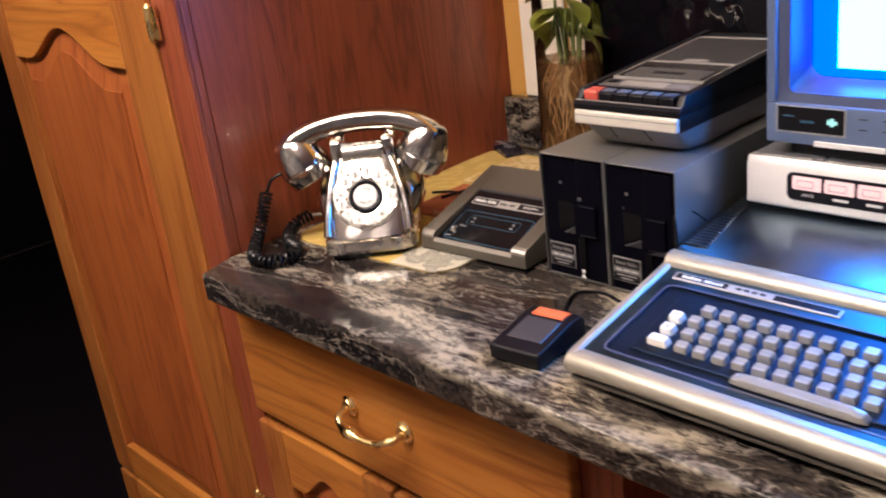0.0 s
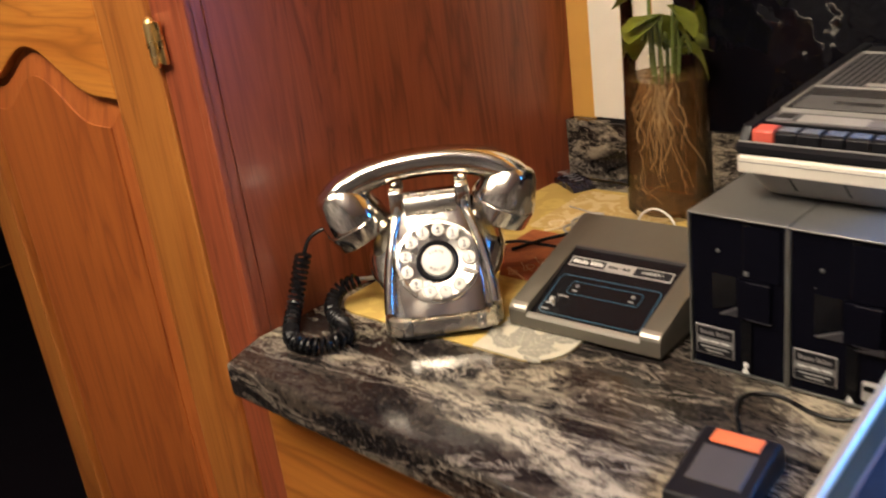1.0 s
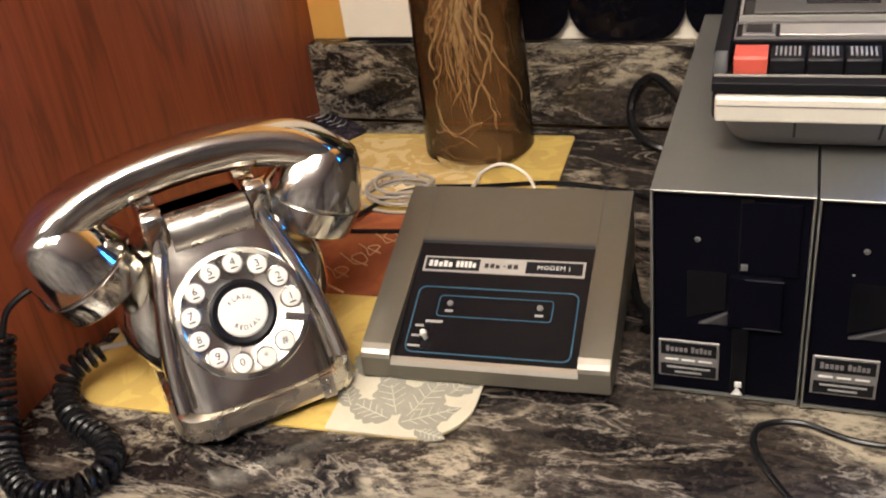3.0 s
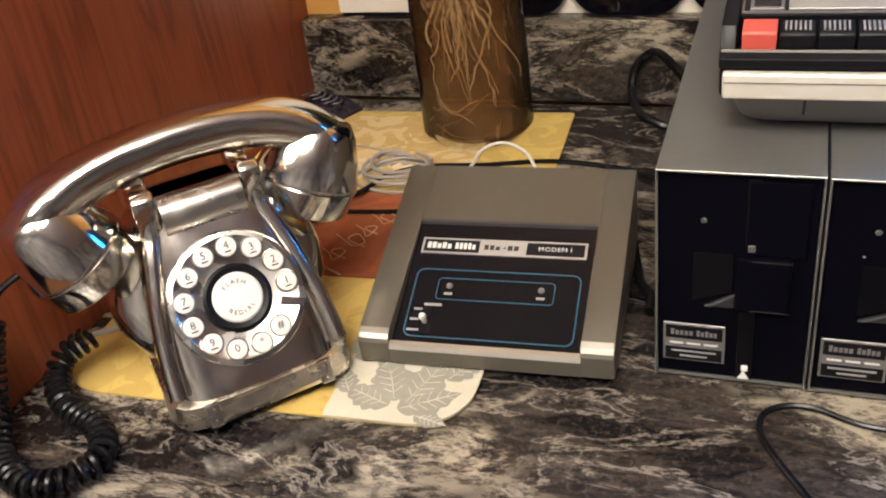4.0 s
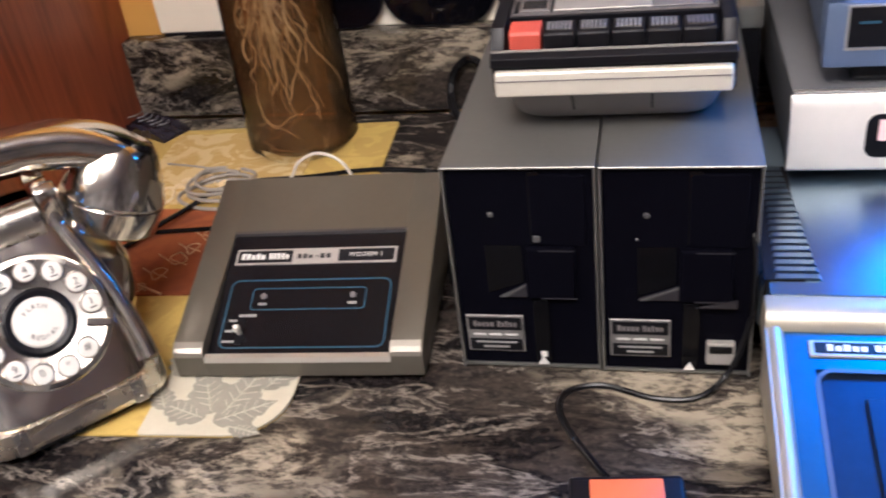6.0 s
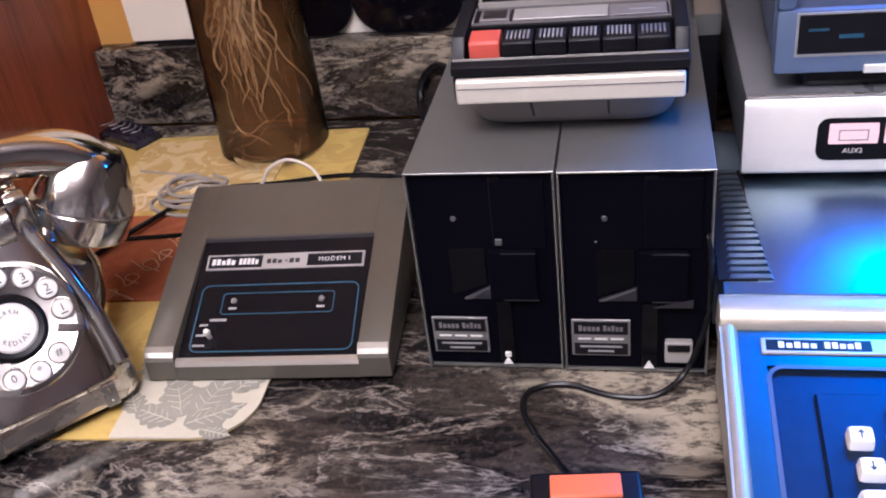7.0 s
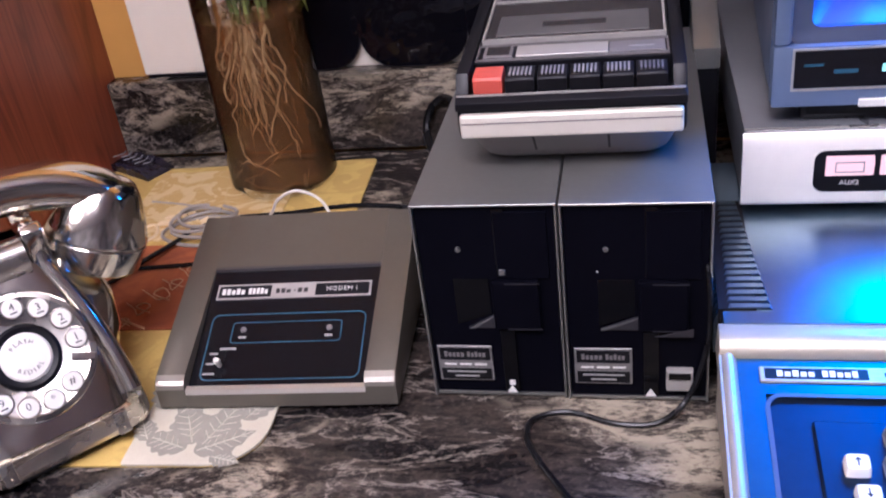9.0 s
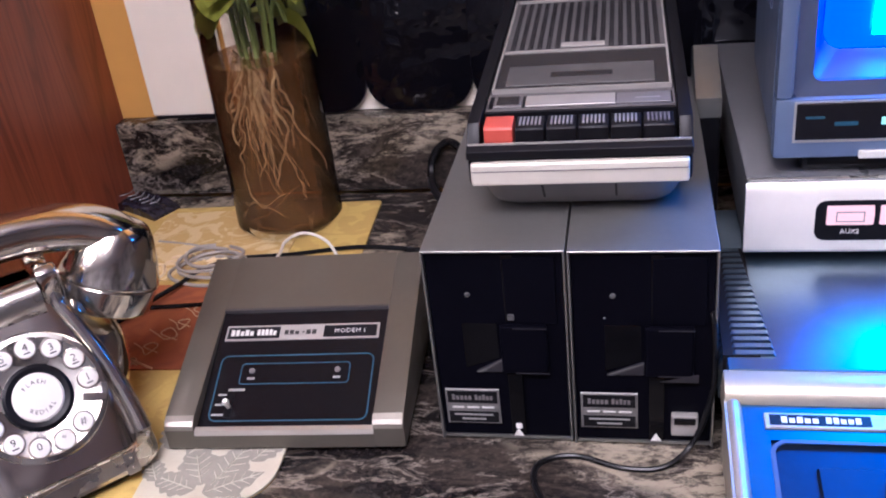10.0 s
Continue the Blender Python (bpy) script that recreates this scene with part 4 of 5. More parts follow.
def disk_drive(x, y, w, right_unit):
    ob = thing("disk_drive", "grey metal disk drive standing on edge, black front" + (" with grey latch" if right_unit else ""), "disk drive", (x, y, 0.9002), 0.0, "pair of disk drives")
    h, d, t = 0.1472, 0.292, 0.0013
    bm = prism([(0, 0.0025), (0, h), (w, h), (w, 0.0025), (w - t, 0.0025), (w - t, h - t), (t, h - t), (t, 0.0025)], 0, d, "y", 0.0003, None, 1)
    part("case", bm, M_DRIVE, ob, "folded silver-grey steel case")
    part("bottom_plate", box(t, w - t, 0.002, d, 0.0025, 0.004), M_DRIVE, ob)
    part("rear_plate", box(t, w - t, d - 0.004, d - 0.002, 0.0041, h - t - 0.0001), M_BLACK, ob)
    for fx in (0.012, w - 0.012):
        for fy in (0.02, d - 0.02):
            part("foot", spun([(0, 0), (0.005, 0), (0.006, 0.0025), (0, 0.0026)], pose(fx, fy, 0), 12), M_BLACK, ob)
    face = part("front", box(t + 0.0002, w - t - 0.0002, 0.003, 0.012, 0.0042, h - t - 0.0002, 0.0008, 1), M_DRIVE_FACE, ob, "matt black drive bezel")
    s = w * 0.56
    part("slot_block", box(s, s + 0.007, 0.0018, 0.0032, 0.096, h - 0.004), M_DRIVE_GLOSS, face)
    part("slot_block", box(s - 0.0015, s + 0.008, 0.0005, 0.0032, 0.006, 0.056, 0.0006), M_DRIVE_GLOSS, face)
    part("door_flap", box(s - 0.004, w - 0.013, -0.0015, 0.0032, 0.058, 0.094, 0.0015), M_DRIVE_FACE, face, "black latch flap")
    part("recess", prism([(s - 0.028, 0.060), (s - 0.006, 0.068), (s - 0.006, 0.094), (s - 0.028, 0.094)], 0.0022, 0.0031, "y"), M_DRIVE_GLOSS, face)
    low = s - (0.027 if right_unit else 0.021)
    part("finger_ledge", prism([(low, 0.0575), (s - 0.0045, 0.0670), (s - 0.0045, 0.0575)], 0.0012, 0.0031, "y"), M_WEDGE, face, "grey sloping floor of the finger recess")
    part("ledge_edge", prism([(low, 0.0576), (s - 0.0045, 0.0671), (s - 0.0045, 0.0660), (low + 0.004, 0.0576)], 0.0006, 0.0012, "y"), M_LEVER, face)
    for fz in (0.0585, 0.0925):
        part("flap_edge", box(w - 0.034, w - 0.0125, -0.0019, -0.0014, fz, fz + 0.0006), M_WEDGE, face)
    part("side_block", box(w - 0.038, w - 0.006, 0.0016, 0.0032, 0.094, h - 0.006, 0.001), M_DRIVE_FACE, face)
    part("indicator", spun([(0, 0), (0.0018, 0), (0.0015, 0.0012), (0, 0.0015)], pose(w * 0.30, 0.0032, 0.115, 90, 0, 0), 14), M_LEVER, face, "small indicator lamp")
    lab = part("name_plate", box(0.0045, 0.0405, 0.0018, 0.0031, 0.0145, 0.0425, 0.0003, 1), M_PLATE_DIM, face, "silver and black name plate")
    LM = frame_of((0.0225, 0.0017, 0.0285), (1, 0, 0), (0, 0, 1))
    part("plate_field", bar_rows([(-0.0165, 0.0165, 0.003, 0.0125), (-0.0165, 0.0165, -0.0128, -0.004)], LM), M_BLACK, lab)
    mark_bars(letter_bars(-0.0135, 0.0, 0.0056, 0.0100, 5, 5) + letter_bars(0.0016, 0.0140, 0.0056, 0.0100, 5, 6), LM @ pose(0, 0, 0.0002), M_RIM, lab)
    part("plate_mark", bar_rows([(-0.013, 0.013, -0.0072, -0.0058), (-0.008, 0.008, -0.0108, -0.0094)], LM @ pose(0, 0, 0.0002)), M_INK_GREY, lab, "pale caption bars")
    part("colour_stripe", bar_rows([(-0.014, -0.006, -0.0012, 0.0002), (-0.004, 0.004, -0.0012, 0.0002), (0.006, 0.014, -0.0012, 0.0002)], LM @ pose(0, 0, 0.0001)), M_INK_WHITE, lab)
    part("arrow_mark", prism([(s - 0.0005, 0.0062), (s + 0.0065, 0.0062), (s + 0.003, 0.0125)], 0.0001, 0.0004, "y"), M_INK_WHITE, face, "white arrow mark")
    if right_unit:
        part("finger_ledge", prism([(w - 0.033, 0.0550), (w - 0.010, 0.0610), (w - 0.010, 0.0550)], -0.0022, -0.0016, "y"), M_WEDGE, face)
        part("latch", box(w - 0.026, w - 0.0095, -0.002, 0.0031, 0.0125, 0.0285, 0.0012), M_GREYPLATE, face, "grey latch")
        part("latch_grip", box(w - 0.0245, w - 0.011, -0.0035, -0.0018, 0.0225, 0.0270, 0.0006), M_DRIVE_GLOSS, face)
        part("pin", spun([(0, 0), (0.0009, 0), (0, 0.001)], pose(w * 0.24, 0.0032, 0.099, 90, 0, 0), 10), M_INK_GREY, face)
    else:
        part("lever_tip", box(s + 0.0015, s + 0.0055, 0.0002, 0.0031, 0.0975, 0.1015, 0.0005), M_LEVER, face)
        part("lever_tip", box(s + 0.0015, s + 0.0055, -0.0004, 0.0031, 0.0125, 0.0165, 0.0005), M_INK_WHITE, face)
    return ob


disk_drive(0.4362, -0.390, 0.0872, False)
disk_drive(0.5248, -0.391, 0.0872, True)

# ---- cassette recorder on the drives ----
rec = thing("cassette_recorder", "black and silver portable cassette recorder with red record key", "cassette recorder", (0.5315, -0.3600, 1.0395), 0.5)
RW, RD = 0.0665, 0.272


def rec_top(y):
    return 0.0695 + 0.05 * y


part("lower_case", loft([ring(0, (f + RD) / 2, z, w, RD - f, 9, 48) for z, f, w in ((0.0105, 0.0290, 0.118), (0.0122, 0.0265, 0.121), (0.0200, 0.0180, 0.125), (0.0285, 0.0095, 0.128), (0.0358, 0.003, 0.130))]), M_RIM, rec, "dark grey rounded under-case", True)
for fx in (-0.045, 0.045):
    for fy in (0.05, RD - 0.03):
        part("foot", spun([(0, 0.008), (0.006, 0.008), (0.006, 0.011), (0, 0.0111)], pose(fx, fy, 0), 12), M_BLACK, rec)
for gx in (-0.022, 0.022):
    part("seam", prism([(0.0026, 0.0355), (0.0172, 0.0200), (0.0195, 0.0200), (0.0050, 0.0355)], gx - 0.0007, gx + 0.0007, "x"), M_BLACK, rec)
part("middle_band", box(-RW, RW, 0.0035, RD, 0.0360, 0.0535, 0.003), M_BLACK, rec, "black middle band", True)
part("front_strip", box(-RW + 0.002, RW - 0.002, -0.001, 0.006, 0.0368, 0.0515, 0.0022, 3), M_STRIP, rec, "cream silver front strip", True)
part("strip_line", box(-RW + 0.003, RW - 0.003, -0.0014, 0.001, 0.0462, 0.0468), M_RIM, rec)
upper = [(0.001, 0.0537), (0.001, 0.0585), (0.006, 0.0615), (0.006, 0.0535)]
part("front_ledge", prism(upper, -RW, RW, "x", 0.0008), M_BLACK, rec)
part("ledge_line", box(-RW + 0.001, RW - 0.001, 0.0048, 0.0062, 0.0612, 0.0622), M_GREYPLATE, rec, "thin grey front edge of the key bed")
for sx in (-1, 1):
    part("side_cheek", prism([(0.0065, 0.0537), (0.0065, 0.061), (0.014, 0.0725), (RD, rec_top(RD) + 0.002), (RD, 0.0537)], sx * RW if sx < 0 else RW - 0.008, -RW + 0.008 if sx < 0 else RW, "x", 0.0012), M_BLACK, rec, "", True)
deck = part("deck", prism([(0.034, 0.0537), (0.034, rec_top(0.034) - 0.001), (RD - 0.0005, rec_top(RD) - 0.001), (RD - 0.0005, 0.0537)], -RW + 0.0082, RW - 0.0082, "x"), M_BLACK, rec, "dark sloping top deck")
part("key_bed", box(-RW + 0.0082, RW - 0.0082, 0.0065, 0.0338, 0.0537, 0.0565), M_BLACK, rec)
ta = math.atan(0.05)
TM = frame_of((0, 0.0, 0.0686), (1, 0, 0), (0, math.cos(ta), math.sin(ta)))
kw = (2 * RW - 0.020) / 6
for k in range(6):
    x0 = -RW + 0.010 + k * kw
    kz = 0.0705 if k else 0.0712
    prof = [(0.0085, 0.0567), (0.0080, kz - 0.0015), (0.0095, kz), (0.024, kz + 0.001), (0.026, kz - 0.001), (0.026, 0.0567)]
    key = part("record_key" if k == 0 else "key", prism(prof, x0 + 0.0007, x0 + kw - 0.0007, "x", 0.0007), M_RED_KEY if k == 0 else M_BLACK, rec, "coral red record key" if k == 0 else "ribbed black piano key", True)
    if k:
        bm = bmesh.new()
        for j in range(6):
            gx = x0 + 0.0035 + j * (kw - 0.007) / 5
            add_box(bm, gx - 0.0005, gx + 0.0005, 0.0115, 0.0225, kz + 0.0003, kz + 0.0013)
        part("rib", bm, M_GREYPLATE if k < 5 else M_RIM, key)
part("counter_window", box(-RW + 0.013, -RW + 0.031, 0.040, 0.056, 0, 0.0016, 0.0004, 1, TM), M_RIM, deck, "small counter window")
part("counter_glass", box(-RW + 0.015, -RW + 0.029, 0.0425, 0.0545, 0.0016, 0.0019, 0, 1, TM), M_SMOKE, deck)
part("brand_plate", box(-RW + 0.033, 0.022, 0.041, 0.0565, 0, 0.0012, 0.0003, 1, TM), M_GREYPLATE, deck, "worn silver plate")
part("brand_plate", box(0.0225, RW - 0.011, 0.041, 0.0565, 0, 0.0010, 0.0003, 1, TM), M_RIM, deck, "dark grey plate")
part("caption_bar", bar_rows([(0.034, 0.049, 0.047, 0.0485)], TM @ pose(0, 0, 0.001)), M_INK_GREY, deck)


def rect_frame(x0, x1, y0, y1, t, h, m, material, parent, name):
    bm = bmesh.new()
    add_box(bm, x0, x1, y0, y0 + t, 0, h, m)
    add_box(bm, x0, x1, y1 - t, y1, 0, h, m)
    add_box(bm, x0, x0 + t, y0 + t, y1 - t, 0, h, m)
    add_box(bm, x1 - t, x1, y0 + t, y1 - t, 0, h, m)
    return part(name, bm, material, parent)


rect_frame(-RW + 0.009, RW - 0.009, 0.0365, 0.0595, 0.0009, 0.0014, TM, M_RIM, deck, "plate_frame")
lid = part("cassette_lid", box(-RW + 0.011, RW - 0.011, 0.0655, 0.1285, 0, 0.0022, 0.0006, 1, TM), M_SMOKE, rec, "smoked cassette lid")
rect_frame(-RW + 0.010, RW - 0.010, 0.0630, 0.1300, 0.0014, 0.0032, TM, M_GREYPLATE, lid, "silver_frame")
part("cassette", box(-RW + 0.018, RW - 0.020, 0.070, 0.103, 0.0022, 0.0027, 0.0002, 1, TM), M_DECK_GREY, lid, "grey cassette behind the lid")
part("cassette_window", box(-0.020, 0.020, 0.082, 0.090, 0.0027, 0.0030, 0, 1, TM), M_SMOKE, lid)
grille = part("speaker_grille", box(-RW + 0.011, RW - 0.011, 0.1325, 0.240, 0, 0.0014, 0.0004, 1, TM), M_DECK_GREY, rec, "perforated speaker grille")
bm = bmesh.new()
for i in range(17):
    gx = -0.050 + i * 0.00625
    for j in range(23):
        gy = 0.137 + j * 0.0044
        if abs(gx) < 0.016 and j < 3:
            continue
        add_box(bm, gx - 0.0018, gx + 0.0018, gy, gy + 0.0027, 0.0012, 0.0017, TM)
part("grille_slot", bm, M_BLACK, grille, "rows of dark slots")
rect_frame(-RW + 0.010, RW - 0.010, 0.1312, 0.243, 0.0012, 0.0026, TM, M_GREYPLATE, grille, "silver_frame")
part("grille_badge", box(-0.016, 0.014, 0.139, 0.146, 0.0014, 0.0022, 0.0002, 1, TM), M_GREYPLATE, grille)
part("carry_handle", box(-0.055, 0.055, RD - 0.002, RD + 0.010, 0.062, 0.077, 0.003), M_BLACK, rec, "black carrying handle")

# ---- home computer ----
comp = thing("home_computer", "silver-grey home computer with built-in keyboard on the counter", "computer", (0.6150, -0.580, 0.9002))
CW, CD = 0.375, 0.365
part("base_shell", box(0.010, CW - 0.010, 0.026, CD, 0.004, 0.022, 0.003), M_BLACK, comp, "dark lower shell")
for fx in (0.03, CW - 0.03):
    for fy in (0.03, CD - 0.03):
        part("foot", spun([(0, 0), (0.008, 0), (0.008, 0.004), (0, 0.0041)], pose(fx, fy, 0), 14), M_BLACK, comp)
DECK0, DECK1 = (0.016, 0.0335), (0.162, 0.0610)
da = math.atan2(DECK1[1] - DECK0[1], DECK1[0] - DECK0[0])


def deck_z(y):
    return DECK0[1] + (y - DECK0[0]) * (DECK1[1] - DECK0[1]) / (DECK1[0] - DECK0[0])


# keyboard deck as a frame round the sunken well
WX0, WX1, WY0, WY1 = 0.023, 0.352, 0.026, 0.135
bm = bmesh.new()
low = 0.0215
prism([(DECK0[0], low), (DECK0[0], deck_z(DECK0[0])), (WY0, deck_z(WY0)), (WY0, low)], 0.002, CW - 0.002, "x", 0, bm)
prism([(WY1, low), (WY1, deck_z(WY1)), (DECK1[0], deck_z(DECK1[0])), (DECK1[0], low)], 0.002, CW - 0.002, "x", 0, bm)
prism([(WY0, low), (WY0, deck_z(WY0)), (WY1, deck_z(WY1)), (WY1, low)], 0.002, WX0, "x", 0, bm)
prism([(WY0, low), (WY0, deck_z(WY0)), (WY1, deck_z(WY1)), (WY1, low)], WX1, CW - 0.002, "x", 0, bm)
part("keyboard_deck", bm, M_DECK, comp, "silver-grey keyboard surround, coloured with blue screen light")
well_prof = [(WY0, low), (WY0, deck_z(WY0) - 0.0025), (WY1, deck_z(WY1) - 0.0025), (WY1, low)]
well = part("keyboard_well", prism(well_prof, WX0, WX1, "x"), M_WELL, comp, "dark keyboard well")
DM = frame_of((0, DECK0[0], DECK0[1]), (1, 0, 0), (0, math.cos(da), math.sin(da)))
outline_bars(WX0 - 0.001, WX1 + 0.001, 0.009, 0.1215, 0.010, 0.0025, DM @ pose(0, 0, 0.0002), M_BEZEL, comp, "well_outline")
part("key_plinth", box(WX0 + 0.022, WX1 - 0.012, 0.022, 0.1035, -0.003, 0.0003, 0.001, 1, DM), M_WELL, well, "raised key plinth")
part("front_lip", box(0.003, CW - 0.003, 0.0045, 0.030, 0.0085, 0.0118, 0.0008), M_MODEM, comp, "thin dark beige lower lip")
part("front_roll", prism([(0.014 - 0.0142 * math.cos(a), 0.0232 + 0.0113 * math.sin(a)) for a in [math.pi * (k - 5) / 16 for k in range(0, 18)]] + [(0.0215, 0.012)], 0.0, CW, "x", 0.0006), M_ROLL_LIT, comp, "rounded front edge, paler as if catching the lamp", True)
roll = [(DECK1[0] - 0.002, 0.045)] + [(DECK1[0] + 0.012 - 0.014 * math.cos(a), 0.0605 + 0.0115 * math.sin(a)) for a in [math.pi * k / 16 for k in range(0, 11)]] + [(DECK1[0] + 0.028, 0.045)]
part("ridge_roll", prism(roll, 0.0, CW, "x", 0.0008), M_ROLL_LIT, comp, "rounded ridge behind the keys, paler as if catching the lamp", True)
top_prof = [(DECK1[0] + 0.016, 0.0225), (DECK1[0] + 0.016, 0.0725), (0.300, 0.0875), (CD - 0.01, 0.0875), (CD, 0.080), (CD, 0.0225)]
part("rear_cover", prism(top_prof, 0.003, CW - 0.003, "x", 0.002), M_COMPUTER, comp, "smooth silver-grey top cover, coloured with blue screen light", True)
part("side_skirt", prism([(0.012, 0.0222), (0.012, 0.034), (DECK1[0], 0.063), (DECK1[0], 0.0222)], -0.0005, 0.0018, "x"), M_ROLL_LIT, comp)
vents = part("vent_field", prism([(0.1885, 0.045), (0.1885, 0.0751), (0.2965, 0.0876), (0.2965, 0.045)], 0.0008, 0.0225, "x"), M_BLACK, comp, "dark vent slots")
for k in range(18):
    y = 0.189 + k * 0.0061
    z = 0.0725 + (y - 0.171) * 0.0150 / 0.129
    fl = 0.030 - 0.0007 * k
    fin = [(-0.0012, z - 0.032), (-0.0012, z - 0.008), (0.0, z - 0.004), (0.003, z - 0.0006), (0.008, z + 0.0012), (fl, z + 0.0014), (fl + 0.002, z - 0.001), (0.003, z - 0.032)]
    part("vent_fin", prism(fin, y, y + 0.0043, "y"), M_COMPUTER, vents)
BM_ = DM @ pose(0, 0, 0.0003)
for sx in (0.0045, CW - 0.0045):
    part("side_roll", tube([(sx, 0.010, 0.0265), (sx, 0.016, 0.0310), (sx, 0.090, 0.0455), (sx, 0.155, 0.0580), (sx, 0.165, 0.0590)], 0.0052, 10), M_ROLL_LIT, comp, "rounded side edge, paler as if catching the lamp", True)
badge = part("badge", box(0.021, 0.186, 0.1290, 0.1400, -0.001, 0.0016, 0.0006, 1, DM), M_GREYPLATE, comp, "silver badge strip with dark fields")
for bx0, bx1 in ((0.0235, 0.078), (0.124, 0.183)):
    part("badge_field", bar_rows([(bx0, bx1, 0.1307, 0.1383)], DM @ pose(0, 0, 0.0016)), M_BLACK, badge)
mark_bars(letter_bars(0.0300, 0.0510, 0.1323, 0.1367, 5, 7) + letter_bars(0.0540, 0.0735, 0.1323, 0.1367, 5, 8), DM @ pose(0, 0, 0.0018), M_INK_WHITE, badge)
part("badge_mark", bar_rows([(0.086 + 0.008 * k, 0.0915 + 0.008 * k, 0.1329, 0.1363) for k in range(4)], DM @ pose(0, 0, 0.0016)), M_INK, badge, "dark mark bars")


def key_mesh(w, d, h):
    bm = loft([ring(0, 0, 0.0, w, d, 7, 20), ring(0, 0, h * 0.75, w * 0.94, d * 0.94, 7, 20), ring(0, 0, h, w * 0.84, d * 0.80, 6, 20)])
    bmesh.ops.recalc_face_normals(bm, faces=bm.faces)
    me = bpy.data.meshes.new("key")
    bm.to_mesh(me)
    bm.free()
    me.polygons.foreach_set("use_smooth", [True] * len(me.polygons))
    me.set_sharp_from_angle(angle=radians(30))
    return me


KP = 0.0182
mesh_grey, mesh_white, mesh_wide, mesh_space = key_mesh(0.0128, 0.0112, 0.0065), key_mesh(0.0128, 0.0112, 0.0065), key_mesh(0.0200, 0.0112, 0.0065), key_mesh(0.113, 0.0118, 0.0065)
for me, mt in ((mesh_grey, M_KEY), (mesh_white, M_KEY_WHITE), (mesh_wide, M_KEY_WHITE), (mesh_space, M_KEY)):
    me.materials.append(mt)


def put_key(x, y, me):
    ob = new("key", me)
    ob.parent = well
    ob.matrix_basis = DM @ pose(x, y, 0.0004)
    return ob


ROWS_Y = (0.0915, 0.0735, 0.0555, 0.0375)
for r, (y, x0, n) in enumerate(zip(ROWS_Y, (0.0845, 0.0765, 0.0765, 0.0855), (14, 14, 14, 12))):
    for k in range(n):
        x = x0 + KP * (k + (0.5 if r == 1 else 0.75 if r == 2 else 0.5 if r == 3 else 0)) - (0.0 if r == 0 else 0.004)
        if x < WX1 - 0.02:
            put_key(x, y, mesh_grey)
put_key(0.0625, ROWS_Y[1], mesh_white)
put_key(0.0650, ROWS_Y[2], mesh_white)
put_key(0.0665, ROWS_Y[3], mesh_wide)
put_key(0.202, 0.0205, mesh_space)
for ch, y, x in (("\u2191", ROWS_Y[1], 0.0625), ("\u2193", ROWS_Y[2], 0.0650)):
    up_ = 1 if y == ROWS_Y[1] else -1
    arrow = prism([(-0.0004, -0.0025), (0.0004, -0.0025), (0.0004, 0.0008), (0.0018, 0.0008), (0, 0.0028), (-0.0018, 0.0008), (-0.0004, 0.0008)], 0.0, 0.0002, "z")
    bmesh.ops.transform(arrow, matrix=DM @ pose(x, y, 0.0069) @ Matrix.Diagonal((1, up_, 1, 1)), verts=arrow.verts)
    part("arrow_mark", arrow, M_INK, well)

# ---- power stand on the computer ----
stand = thing("power_stand", "silver switched power stand with lit rocker switches", "power strip", (0.6355, -0.296, 0.9880))
SW_, SD = 0.365, 0.300
part("housing", box(0.001, SW_ - 0.001, 0.006, SD, 0.003, 0.0535, 0.003), M_SILVER, stand, "grey metal housing", True)
part("front_panel", prism([(0.0, 0.005), (0.0, 0.046), (0.004, 0.0535), (0.0058, 0.0535), (0.0058, 0.002), (0.003, 0.002)], 0.0, SW_, "x", 0.001), M_STAND_FRONT, stand, "bright white aluminium front", True)
part("top_line", box(0.0015, SW_ - 0.0015, 0.0085, 0.0105, 0.0535, 0.0542), M_SILVER_LIGHT, stand)
part("foot", box(0.012, SW_ - 0.012, 0.02, 0.07, 0.0, 0.0031), M_BLACK, stand)
swm = frame_of((0.0, -0.0002, 0.0), (1, 0, 0), (0, 0, 1))
pts = [(x + 0.199, y + 0.0275) for x, y in rounded_rect(0.310, 0.0290, 0.007, 6)]
field = part("switch_field", prism(pts, -0.0006, 0.002, "y"), M_BLACK, stand, "black switch field")
for k in range(5):
    x0 = 0.0510 + 0.0325 * k
    rk = part("rocker_switch", prism([(-0.0030, 0.0255), (-0.0042, 0.0330), (-0.0020, 0.0385), (0.0, 0.0385), (0.0, 0.0245)], x0, x0 + 0.0285, "x", 0.0006), M_LIT, field, "glowing pinkish rocker switch")
    rect_frame(x0 + 0.005, x0 + 0.0225, 0.0285, 0.0360, 0.0008, 0.0002, swm @ pose(0, 0, 0.0043), M_INK_GREY, rk, "rocker_outline")
    if k == 0:
        words("caption", "AUX2", 0.0046, swm @ pose(x0 + 0.0150, 0.0195, 0.0006), M_INK_WHITE, field)
    else:
        part("caption_bar", bar_rows([(x0 + 0.008, x0 + 0.023, 0.0178, 0.0205)], swm @ pose(0, 0, 0.0005)), M_INK_WHITE, field)

